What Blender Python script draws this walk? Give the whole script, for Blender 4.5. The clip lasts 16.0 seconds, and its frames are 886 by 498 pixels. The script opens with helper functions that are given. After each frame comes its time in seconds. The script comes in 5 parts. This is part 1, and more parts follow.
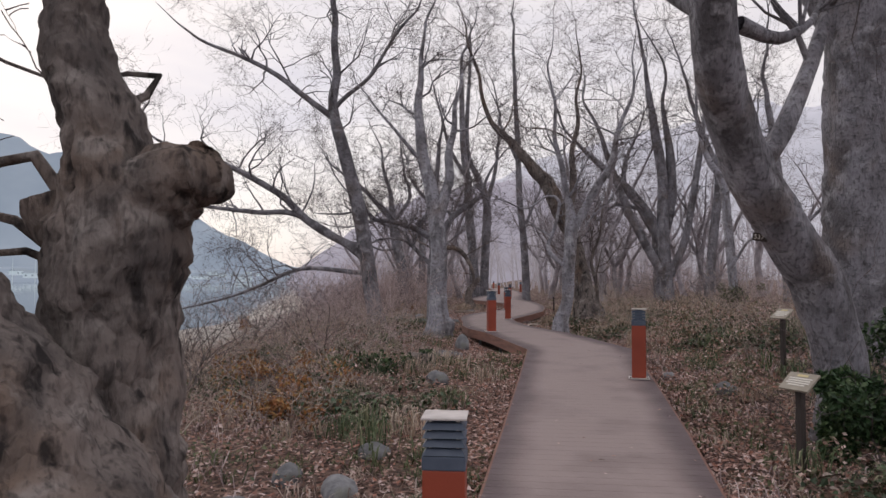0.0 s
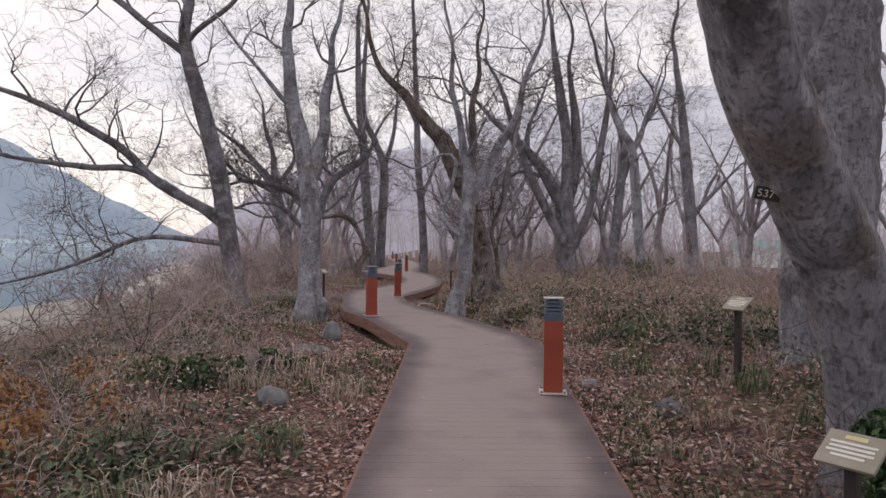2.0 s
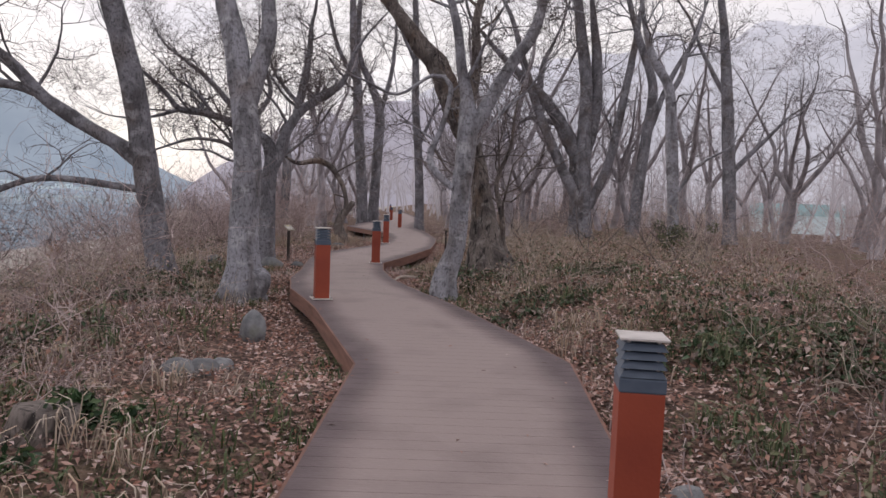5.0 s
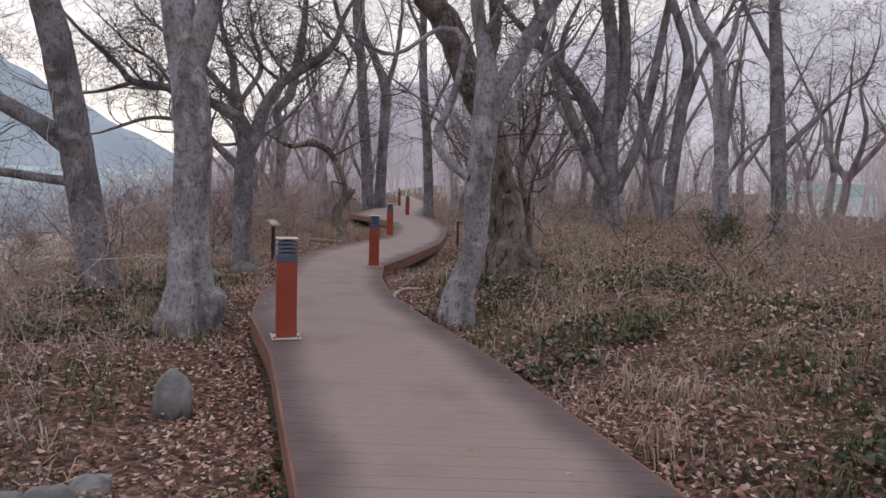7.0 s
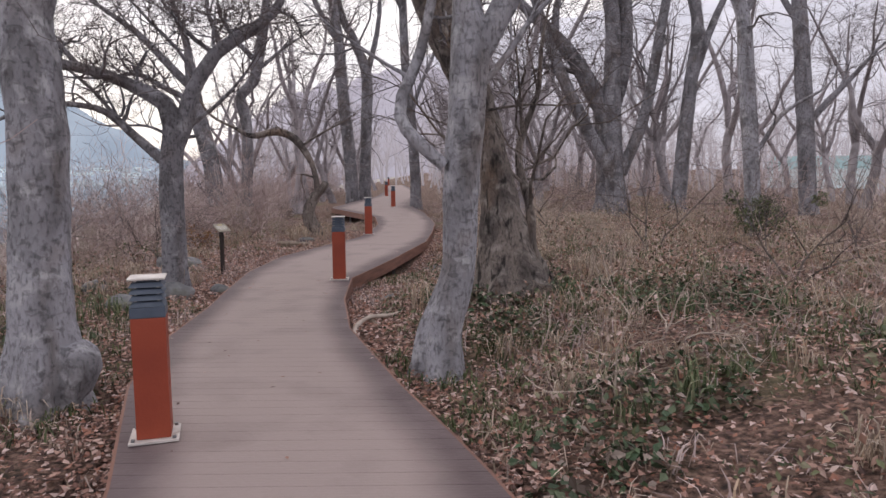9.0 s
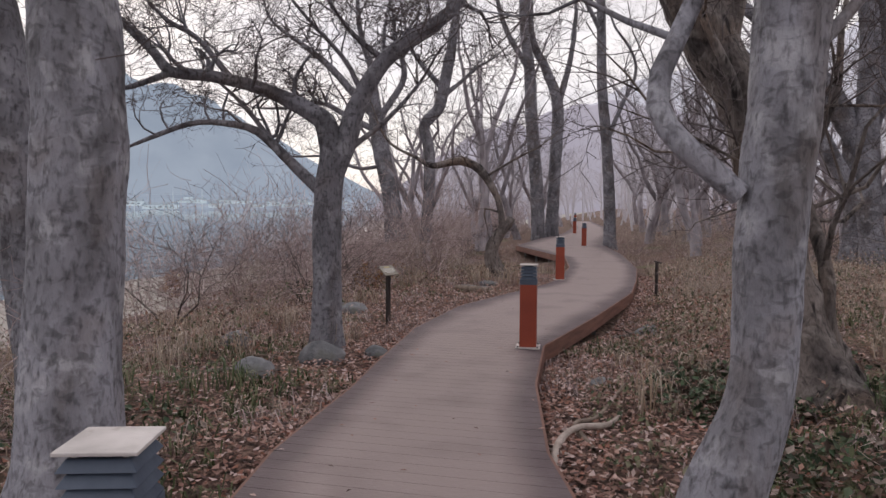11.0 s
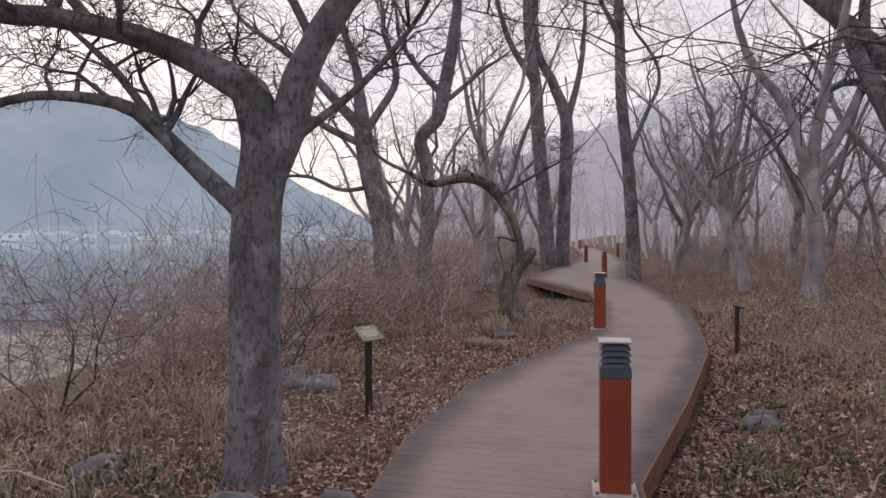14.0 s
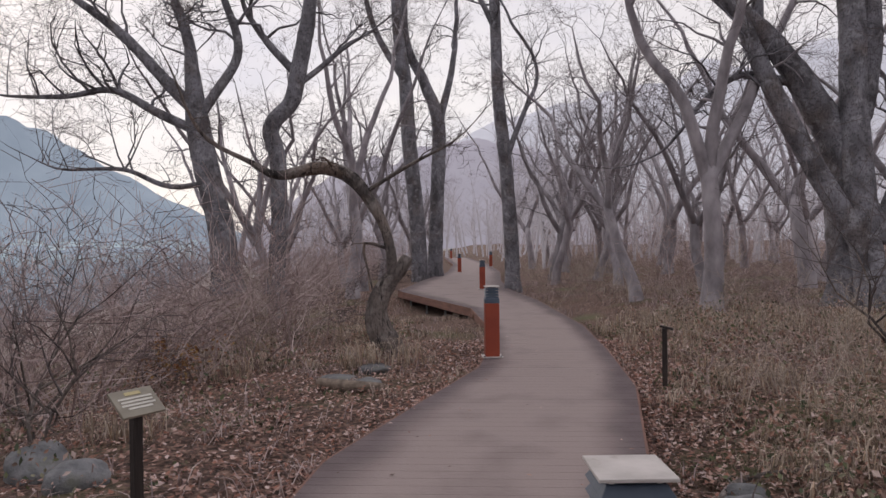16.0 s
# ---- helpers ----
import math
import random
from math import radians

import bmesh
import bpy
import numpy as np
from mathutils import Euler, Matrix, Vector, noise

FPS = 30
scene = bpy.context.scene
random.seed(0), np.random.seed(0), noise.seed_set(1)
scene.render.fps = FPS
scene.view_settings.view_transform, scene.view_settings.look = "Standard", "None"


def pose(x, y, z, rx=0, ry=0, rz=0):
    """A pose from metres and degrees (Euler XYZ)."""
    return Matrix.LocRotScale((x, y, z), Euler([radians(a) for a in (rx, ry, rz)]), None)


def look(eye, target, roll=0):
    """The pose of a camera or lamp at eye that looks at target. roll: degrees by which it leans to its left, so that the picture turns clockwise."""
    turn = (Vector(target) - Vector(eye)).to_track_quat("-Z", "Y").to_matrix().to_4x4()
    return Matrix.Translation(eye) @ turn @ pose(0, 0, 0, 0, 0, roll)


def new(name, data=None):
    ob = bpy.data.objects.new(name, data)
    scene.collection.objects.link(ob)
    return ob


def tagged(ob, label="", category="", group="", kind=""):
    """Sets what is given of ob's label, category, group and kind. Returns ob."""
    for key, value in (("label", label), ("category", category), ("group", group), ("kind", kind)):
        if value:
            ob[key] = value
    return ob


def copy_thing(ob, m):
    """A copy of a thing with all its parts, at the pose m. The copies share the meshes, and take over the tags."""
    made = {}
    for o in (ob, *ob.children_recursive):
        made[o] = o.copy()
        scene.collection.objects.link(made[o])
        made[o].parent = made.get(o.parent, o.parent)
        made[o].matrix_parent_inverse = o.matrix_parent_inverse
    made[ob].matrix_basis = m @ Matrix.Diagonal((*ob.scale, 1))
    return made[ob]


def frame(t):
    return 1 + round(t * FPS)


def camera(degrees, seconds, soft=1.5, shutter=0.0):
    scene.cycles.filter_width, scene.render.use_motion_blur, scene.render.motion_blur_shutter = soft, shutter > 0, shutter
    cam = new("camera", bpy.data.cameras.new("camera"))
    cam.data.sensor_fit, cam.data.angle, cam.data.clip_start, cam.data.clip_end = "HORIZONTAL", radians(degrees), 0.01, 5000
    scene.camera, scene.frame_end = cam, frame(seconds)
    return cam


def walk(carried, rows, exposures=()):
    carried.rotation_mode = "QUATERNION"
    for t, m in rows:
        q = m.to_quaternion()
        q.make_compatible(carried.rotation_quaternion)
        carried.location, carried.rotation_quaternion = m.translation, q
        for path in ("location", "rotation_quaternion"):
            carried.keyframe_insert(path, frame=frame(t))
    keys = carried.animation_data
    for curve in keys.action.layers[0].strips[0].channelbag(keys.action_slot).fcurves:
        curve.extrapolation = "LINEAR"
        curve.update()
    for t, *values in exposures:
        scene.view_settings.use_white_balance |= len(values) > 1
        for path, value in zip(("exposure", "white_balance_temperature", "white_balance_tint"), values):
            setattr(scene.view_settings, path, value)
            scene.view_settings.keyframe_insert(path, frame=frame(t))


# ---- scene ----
cam = camera(64.1, 16.0)
PATH = [
    (0, (1.922, 1.16, 1.322), (1.685, 3.144, 1.403), 0.2),
    (0.5, (1.897, 1.874, 1.217), (1.713, 3.865, 1.255), 0.8),
    (1, (2.047, 2.635, 1.238), (2.027, 4.635, 1.257), 0.8),
    (1.5, (2.135, 3.406, 1.338), (2.138, 5.406, 1.336), 0.5),
    (2, (2.191, 4.076, 1.387), (2.228, 6.076, 1.384), 0.6),
    (2.5, (2.3, 4.822, 1.355), (2.346, 6.821, 1.345), 0.9),
    (3, (2.375, 5.562, 1.314), (2.423, 7.56, 1.217), 1.4),
    (3.5, (2.48, 6.182, 1.299), (2.533, 8.177, 1.165), 1.7),
    (3.7, (2.515, 6.415, 1.348), (2.574, 8.41, 1.218), 1.6),
    (5.8, (2.535, 9.304, 1.442), (2.556, 11.299, 1.301), 2.6),
    (6, (2.577, 9.59, 1.449), (2.594, 11.584, 1.298), 2.0),
    (6.5, (2.559, 10.216, 1.512), (2.558, 12.208, 1.34), 1.7),
    (7, (2.539, 10.887, 1.582), (2.544, 12.878, 1.397), 1.8),
    (7.5, (2.637, 11.555, 1.602), (2.583, 13.546, 1.425), 0.8),
    (8, (2.653, 12.259, 1.571), (2.597, 14.251, 1.392), -0.3),
    (8.5, (2.783, 12.917, 1.546), (2.882, 14.905, 1.352), -0.8),
    (9, (2.746, 13.451, 1.622), (2.765, 15.439, 1.4), -0.4),
    (9.5, (2.696, 14.043, 1.644), (2.504, 16.026, 1.477), -0.1),
    (10, (2.595, 14.779, 1.644), (2.237, 16.741, 1.494), -0.7),
    (10.2, (2.55, 15.052, 1.602), (2.144, 17.005, 1.453), -0.6),
    (12.3, (1.863, 17.305, 1.687), (1.342, 19.234, 1.608), 0.5),
    (12.5, (1.813, 17.507, 1.713), (1.296, 19.438, 1.635), 0.0),
    (13, (1.61, 18.122, 1.699), (1.094, 20.052, 1.624), -0.3),
    (13.5, (1.491, 18.806, 1.646), (0.98, 20.739, 1.595), -0.3),
    (14, (1.321, 19.451, 1.614), (0.84, 21.392, 1.569), -0.3),
    (14.5, (1.248, 20.142, 1.584), (0.921, 22.115, 1.543), 0.2),
    (15, (1.113, 20.757, 1.586), (0.821, 22.736, 1.553), 0.3),
    (15.5, (1.017, 21.441, 1.572), (0.894, 23.437, 1.544), 0.2),
    (16, (0.938, 22.091, 1.53), (0.82, 24.088, 1.511), -0.6),
]
walk(cam, [(t, look(eye, target, roll)) for t, eye, target, roll in PATH],
     [(0, 0.26), (3, 0.42), (6, 0.44), (7.2, 0.42), (8, 0.42), (9, 0.76), (9.5, 0.40), (10.2, 0.38), (12.5, 0.52), (14, 0.34), (16, 0.28)])

# ---- sky, sun and exposure ----
world = bpy.data.worlds.new("world")
scene.world = world
world.use_nodes = True
wn, wl = world.node_tree.nodes, world.node_tree.links
wn.clear()
sky = wn.new("ShaderNodeTexSky")
sky.sky_type = 'NISHITA'
sky.sun_disc = False
sky.sun_elevation, sky.sun_rotation = radians(24), radians(-40)
sky_out = wn.new("ShaderNodeOutputWorld")
sky_bg = wn.new("ShaderNodeBackground")
sky_bg.inputs["Strength"].default_value = 0.1
coord = wn.new("ShaderNodeTexCoord")
cloud = wn.new("ShaderNodeTexNoise")
cloud.inputs["Scale"].default_value = 2.2
cloud.inputs["Detail"].default_value = 5
stretch = wn.new("ShaderNodeMapping")
stretch.inputs["Scale"].default_value = (1, 1, 3.5)
wl.new(coord.outputs["Generated"], stretch.inputs["Vector"])
wl.new(stretch.outputs[0], cloud.inputs["Vector"])
cloud_ramp = wn.new("ShaderNodeValToRGB")
cloud_ramp.color_ramp.elements[0].position, cloud_ramp.color_ramp.elements[0].color = 0.35, (0.72, 0.68, 0.75, 1)
cloud_ramp.color_ramp.elements[1].position, cloud_ramp.color_ramp.elements[1].color = 0.62, (0.96, 0.885, 0.875, 1)
wl.new(cloud.outputs[0], cloud_ramp.inputs[0])
bright = wn.new("ShaderNodeVectorMath")
bright.operation = 'SCALE'
bright.inputs["Scale"].default_value = 8.6
wl.new(cloud_ramp.outputs[0], bright.inputs[0])
cover = wn.new("ShaderNodeMixRGB")
cover.inputs[0].default_value = 0.88
wl.new(sky.outputs[0], cover.inputs[1])
wl.new(bright.outputs[0], cover.inputs[2])
wl.new(cover.outputs[0], sky_bg.inputs["Color"])
wl.new(sky_bg.outputs[0], sky_out.inputs[0])

sun = new("sun", bpy.data.lights.new("sun", 'SUN'))
sun.data.energy, sun.data.angle, sun.data.color = 0.6, radians(40), (1.0, 0.88, 0.8)
sun.matrix_world = look((0, 0, 0), (0.59, -0.70, -0.41))


# ---- materials ----
def material(name, ramp, scale=6.0, detail=6.0, rough=0.85, bump=0.3, bump_scale=40.0, stretch=(1, 1, 1), metal=0.0, vary=0.0, spots=None, distort=0.0, local=True):
    """A surface of two noises: patches of colour along the ramp, and a fine relief. spots: (colour, scale, from, to) of a second layer."""
    m = bpy.data.materials.new(name)
    m.use_nodes = True
    n, l = m.node_tree.nodes, m.node_tree.links
    b = n["Principled BSDF"]
    b.inputs["Roughness"].default_value, b.inputs["Metallic"].default_value = rough, metal
    tc = n.new("ShaderNodeTexCoord")
    mp = n.new("ShaderNodeMapping")
    mp.inputs["Scale"].default_value = stretch
    l.new(tc.outputs["Object"], mp.inputs[0])
    t = n.new("ShaderNodeTexNoise")
    t.inputs["Scale"].default_value, t.inputs["Detail"].default_value, t.inputs["Distortion"].default_value = scale, detail, distort
    l.new(mp.outputs[0], t.inputs["Vector"])
    r = n.new("ShaderNodeValToRGB")
    els = r.color_ramp.elements
    while len(els) < len(ramp):
        els.new(0.5)
    for e, (p, c) in zip(els, ramp):
        e.position, e.color = p, (*c, 1)
    l.new(t.outputs[0], r.inputs[0])
    colour = r.outputs[0]
    if spots:
        s = n.new("ShaderNodeTexNoise")
        s.inputs["Scale"].default_value, s.inputs["Detail"].default_value = spots[1], 3
        l.new(mp.outputs[0], s.inputs["Vector"])
        k = n.new("ShaderNodeMapRange")
        k.inputs["From Min"].default_value, k.inputs["From Max"].default_value = spots[2], spots[3]
        l.new(s.outputs[0], k.inputs[0])
        x = n.new("ShaderNodeMixRGB")
        x.inputs[2].default_value = (*spots[0], 1)
        l.new(k.outputs[0], x.inputs[0])
        l.new(colour, x.inputs[1])
        colour = x.outputs[0]
    if vary:
        oi = n.new("ShaderNodeObjectInfo")
        k = n.new("ShaderNodeMapRange")
        k.inputs["To Min"].default_value, k.inputs["To Max"].default_value = 1 - vary, 1 + vary
        l.new(oi.outputs["Random"], k.inputs[0])
        x = n.new("ShaderNodeVectorMath")
        x.operation = 'SCALE'
        l.new(colour, x.inputs[0])
        l.new(k.outputs[0], x.inputs["Scale"])
        colour = x.outputs[0]
    l.new(colour, b.inputs["Base Color"])
    if bump:
        f = n.new("ShaderNodeTexNoise")
        f.inputs["Scale"].default_value, f.inputs["Detail"].default_value = bump_scale, 6
        l.new(mp.outputs[0], f.inputs["Vector"])
        u = n.new("ShaderNodeBump")
        u.inputs["Strength"].default_value, u.inputs["Distance"].default_value = bump, 0.03
        l.new(f.outputs[0], u.inputs["Height"])
        l.new(u.outputs[0], b.inputs["Normal"])
    return m


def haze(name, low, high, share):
    """Distance seen through evening mist, painted in: a dull ground colour that also glows for the mist's light."""
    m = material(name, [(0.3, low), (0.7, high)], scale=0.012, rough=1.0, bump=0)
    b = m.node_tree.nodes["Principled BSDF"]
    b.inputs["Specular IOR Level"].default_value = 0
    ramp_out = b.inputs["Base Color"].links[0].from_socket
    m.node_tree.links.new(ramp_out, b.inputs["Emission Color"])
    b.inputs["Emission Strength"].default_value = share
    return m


def leafy(name, colours, rough=0.7):
    """Leaves and stalks: each loose piece takes one of the colours."""
    m = bpy.data.materials.new(name)
    m.use_nodes = True
    n, l = m.node_tree.nodes, m.node_tree.links
    b = n["Principled BSDF"]
    b.inputs["Roughness"].default_value = rough
    b.inputs["Specular IOR Level"].default_value = 0.25
    g = n.new("ShaderNodeNewGeometry")
    r = n.new("ShaderNodeValToRGB")
    r.color_ramp.interpolation = 'CONSTANT'
    els = r.color_ramp.elements
    while len(els) < len(colours):
        els.new(0.5)
    for i, (e, c) in enumerate(zip(els, colours)):
        e.position, e.color = i / len(colours), (*c, 1)
    l.new(g.outputs["Random Per Island"], r.inputs[0])
    l.new(r.outputs[0], b.inputs["Base Color"])
    return m


def bark(name, pale, dark, blotch, tan, plates=9.0, relief=1.0, marks=0.45, upright=1.7):
    """Bark: pale and dark patches, lichen blotches, tan scars, short cross marks and lengthwise cracks."""
    m = bpy.data.materials.new(name)
    m.use_nodes = True
    n, l = m.node_tree.nodes, m.node_tree.links
    b = n["Principled BSDF"]
    b.inputs["Roughness"].default_value = 0.9
    b.inputs["Specular IOR Level"].default_value = 0.25
    tc = n.new("ShaderNodeTexCoord")

    def field(scale, detail, stretch, distort=0.0):
        mp = n.new("ShaderNodeMapping")
        mp.inputs["Scale"].default_value = stretch
        l.new(tc.outputs["Object"], mp.inputs[0])
        t = n.new("ShaderNodeTexNoise")
        t.inputs["Scale"].default_value, t.inputs["Detail"].default_value, t.inputs["Distortion"].default_value = scale, detail, distort
        l.new(mp.outputs[0], t.inputs["Vector"])
        return t.outputs[0]

    def layer(under, colour, value, low, high, most=1.0):
        k = n.new("ShaderNodeMapRange")
        k.inputs["From Min"].default_value, k.inputs["From Max"].default_value, k.inputs["To Max"].default_value = low, high, most
        l.new(value, k.inputs[0])
        x = n.new("ShaderNodeMixRGB")
        x.inputs[2].default_value = (*colour, 1)
        l.new(k.outputs[0], x.inputs[0])
        l.new(under, x.inputs[1])
        return x.outputs[0]

    base = n.new("ShaderNodeRGB")
    base.outputs[0].default_value = (*pale, 1)
    grain = field(34, 8, (1, 1, 0.45))
    c = layer(base.outputs[0], dark, field(2.6, 8, (1, 1, 0.5), 0.5), 0.42, 0.64, 0.85)
    c = layer(c, tan, field(1.5, 7, (1, 1, 0.7), 0.4), 0.52, 0.66, 0.6)
    c = layer(c, blotch, field(5.0, 7, (1, 1, 1.0), 0.5), 0.53, 0.68, 0.7)
    c = layer(c, tuple(0.35 * v for v in dark), field(11, 5, (1, 1, upright), 0.4), 0.56, 0.66, marks)
    c = layer(c, tuple(0.45 * v for v in dark), grain, 0.50, 0.72, 0.7)
    l.new(c, b.inputs["Base Color"])
    mp = n.new("ShaderNodeMapping")
    mp.inputs["Scale"].default_value = (1, 1, 0.45)
    l.new(tc.outputs["Object"], mp.inputs[0])
    cell = n.new("ShaderNodeTexVoronoi")
    cell.feature = 'DISTANCE_TO_EDGE'
    cell.inputs["Scale"].default_value = plates
    l.new(mp.outputs[0], cell.inputs["Vector"])
    crack = n.new("ShaderNodeMapRange")
    crack.inputs["From Max"].default_value = 0.12
    l.new(cell.outputs["Distance"], crack.inputs[0])
    first = n.new("ShaderNodeBump")
    first.inputs["Strength"].default_value, first.inputs["Distance"].default_value = 0.35 * relief, 0.02
    l.new(crack.outputs[0], first.inputs["Height"])
    second = n.new("ShaderNodeBump")
    second.inputs["Strength"].default_value, second.inputs["Distance"].default_value = 0.9, 0.025
    l.new(grain, second.inputs["Height"])
    l.new(first.outputs[0], second.inputs["Normal"])
    l.new(second.outputs[0], b.inputs["Normal"])
    return m


BARK_GREY = bark("bark_grey", (0.345, 0.345, 0.385), (0.10, 0.095, 0.10), (0.50, 0.50, 0.53), (0.215, 0.175, 0.155), 7.0, 0.3)
BARK_BROWN = bark("bark_brown", (0.21, 0.18, 0.165), (0.05, 0.045, 0.046), (0.33, 0.30, 0.28), (0.215, 0.15, 0.11), 8.0, 1.5, 0.9, 0.3)
BARK_DUSK = bark("bark_dusk", (0.25, 0.247, 0.275), (0.08, 0.075, 0.08), (0.38, 0.38, 0.405), (0.185, 0.15, 0.135), 7.0, 0.4)
# bark of the trees deeper in the wood, paled in colour for haze
BARK_HAZED = material("bark_hazed", [(0.3, (0.19, 0.175, 0.19)), (0.7, (0.42, 0.39, 0.415))], 4.0, 7, 0.95, 0.4, 20, (1, 1, 0.5), vary=0.25)
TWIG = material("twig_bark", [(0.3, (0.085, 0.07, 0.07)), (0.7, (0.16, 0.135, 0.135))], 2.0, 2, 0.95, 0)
# twigs of the same trees, lightened to stand in for haze
TWIG_HAZED = material("hazed_twig_bark", [(0.3, (0.17, 0.145, 0.155)), (0.7, (0.29, 0.255, 0.27))], 2.0, 2, 0.95, 0)
CUT_WOOD = material("cut_wood", [(0.3, (0.14, 0.11, 0.09)), (0.7, (0.3, 0.24, 0.19))], 14, 5, 0.9, 0.5, 60)
SOIL = material("woodland_soil", [(0.32, (0.03, 0.021, 0.018)), (0.48, (0.115, 0.07, 0.055)), (0.66, (0.30, 0.195, 0.155))], 19.0, 9, 1.0, 1.0, 40, spots=((0.12, 0.12, 0.06), 0.7, 0.55, 0.75))
SAND = material("pale_sand", [(0.3, (0.27, 0.255, 0.23)), (0.7, (0.40, 0.375, 0.34))], 0.5, 8, 1.0, 0.5, 6)
STONE = material("grey_stone", [(0.3, (0.10, 0.105, 0.115)), (0.7, (0.27, 0.275, 0.285))], 7, 10, 0.9, 0.5, 40, vary=0.25, spots=((0.15, 0.16, 0.12), 4, 0.58, 0.75))
TERRACOTTA = material("terracotta_paint", [(0.3, (0.25, 0.042, 0.02)), (0.7, (0.33, 0.062, 0.028))], 3, 5, 0.55, 0.08, 60, spots=((0.16, 0.05, 0.03), 6, 0.64, 0.85))
SLATE = material("slate_paint", [(0.3, (0.05, 0.07, 0.105)), (0.7, (0.09, 0.115, 0.16))], 8, 4, 0.5, 0.05, 60)
PALE_METAL = material("pale_metal", [(0.3, (0.48, 0.45, 0.43)), (0.7, (0.66, 0.62, 0.6))], 9, 6, 0.5, 0.1, 50, spots=((0.26, 0.20, 0.16), 12, 0.62, 0.8))
DARK_WOOD = material("dark_post_wood", [(0.3, (0.018, 0.014, 0.013)), (0.7, (0.055, 0.042, 0.038))], 10, 5, 0.8, 0.4, 50, (1, 1, 0.1))
FASCIA = material("fascia_wood", [(0.3, (0.14, 0.068, 0.052)), (0.7, (0.25, 0.125, 0.092))], 5, 6, 0.75, 0.3, 30, (1, 0.3, 4))
STEEL = material("grey_steel", [(0.3, (0.14, 0.14, 0.15)), (0.7, (0.24, 0.24, 0.25))], 9, 4, 0.5, 0.1, 40, metal=0.6)
PANEL = material("sign_panel", [(0.3, (0.25, 0.225, 0.18)), (0.7, (0.34, 0.31, 0.25))], 9, 4, 0.5, 0.05, 40)
PRINT = material("sign_print", [(0.3, (0.62, 0.6, 0.55)), (0.7, (0.7, 0.68, 0.62))], 30, 2, 0.6, 0)
PRINT_YELLOW = material("sign_print_yellow", [(0.3, (0.55, 0.48, 0.24)), (0.7, (0.6, 0.52, 0.3))], 30, 2, 0.6, 0)
LITTER = leafy("leaf_litter", [(0.30, 0.165, 0.13), (0.45, 0.29, 0.24), (0.20, 0.11, 0.09), (0.56, 0.40, 0.35), (0.33, 0.20, 0.165), (0.10, 0.065, 0.058), (0.60, 0.47, 0.44), (0.34, 0.165, 0.12), (0.14, 0.085, 0.075)])
DRY_GRASS = leafy("dry_grass", [(0.378, 0.299, 0.240), (0.504, 0.410, 0.348), (0.263, 0.200, 0.162), (0.336, 0.273, 0.216), (0.179, 0.137, 0.120), (0.441, 0.357, 0.318)])
BRAMBLE = leafy("bramble_leaves", [(0.27, 0.175, 0.14), (0.43, 0.31, 0.265), (0.13, 0.09, 0.07), (0.15, 0.165, 0.09), (0.36, 0.215, 0.165), (0.08, 0.10, 0.06), (0.56, 0.44, 0.40), (0.22, 0.21, 0.14)])
PALE_BRUSH = leafy("pale_brush", [(0.40, 0.335, 0.285), (0.50, 0.43, 0.37), (0.29, 0.24, 0.205), (0.34, 0.28, 0.245)])
GREEN_GRASS = leafy("green_grass", [(0.075, 0.095, 0.04), (0.10, 0.125, 0.06), (0.05, 0.07, 0.035), (0.16, 0.17, 0.09)])
EVERGREEN = leafy("evergreen_leaves", [(0.03, 0.065, 0.025), (0.045, 0.085, 0.035), (0.022, 0.045, 0.02), (0.07, 0.11, 0.045)], 0.45)
BRUSH = leafy("dry_brush", [(0.34, 0.262, 0.252), (0.46, 0.375, 0.365), (0.24, 0.185, 0.182), (0.55, 0.455, 0.435), (0.38, 0.295, 0.29)])
RUSSET = leafy("russet_leaves", [(0.34, 0.17, 0.06), (0.28, 0.12, 0.05), (0.38, 0.24, 0.10), (0.2, 0.10, 0.05)])

# the boards: brown composite, greyed by dust where feet go (the across value runs 0 to 1 over the deck)
BOARD = material("deck_board", [(0.3, (0.092, 0.066, 0.070)), (0.7, (0.135, 0.102, 0.108))], 3, 7, 0.75, 0.25, 30, vary=0.035)
bn, bl = BOARD.node_tree.nodes, BOARD.node_tree.links
bb = bn["Principled BSDF"]
uv = bn.new("ShaderNodeUVMap")
uv.uv_map = "across"
sep = bn.new("ShaderNodeSeparateXYZ")
bl.new(uv.outputs[0], sep.inputs[0])
mid = bn.new("ShaderNodeMapRange")
mid.interpolation_type = 'SMOOTHSTEP'
mid.inputs["From Min"].default_value, mid.inputs["From Max"].default_value = 0.47, 0.27
dist = bn.new("ShaderNodeMath")
dist.operation = 'SUBTRACT'
dist.inputs[1].default_value = 0.5
bl.new(sep.outputs[0], dist.inputs[0])
ab = bn.new("ShaderNodeMath")
ab.operation = 'ABSOLUTE'
bl.new(dist.outputs[0], ab.inputs[0])
worn = bn.new("ShaderNodeTexNoise")
worn.inputs["Scale"].default_value, worn.inputs["Detail"].default_value = 0.9, 6
worn_k = bn.new("ShaderNodeMath")
worn_k.operation = 'MULTIPLY_ADD'
worn_k.inputs[1].default_value, worn_k.inputs[2].default_value = 0.22, -0.11
bl.new(worn.outputs[0], worn_k.inputs[0])
worn_sum = bn.new("ShaderNodeMath")
bl.new(ab.outputs[0], worn_sum.inputs[0])
bl.new(worn_k.outputs[0], worn_sum.inputs[1])
bl.new(worn_sum.outputs[0], mid.inputs[0])
dust_n = bn.new("ShaderNodeTexNoise")
dust_n.inputs["Scale"].default_value, dust_n.inputs["Detail"].default_value = 1.6, 8
tcb = bn.new("ShaderNodeTexCoord")
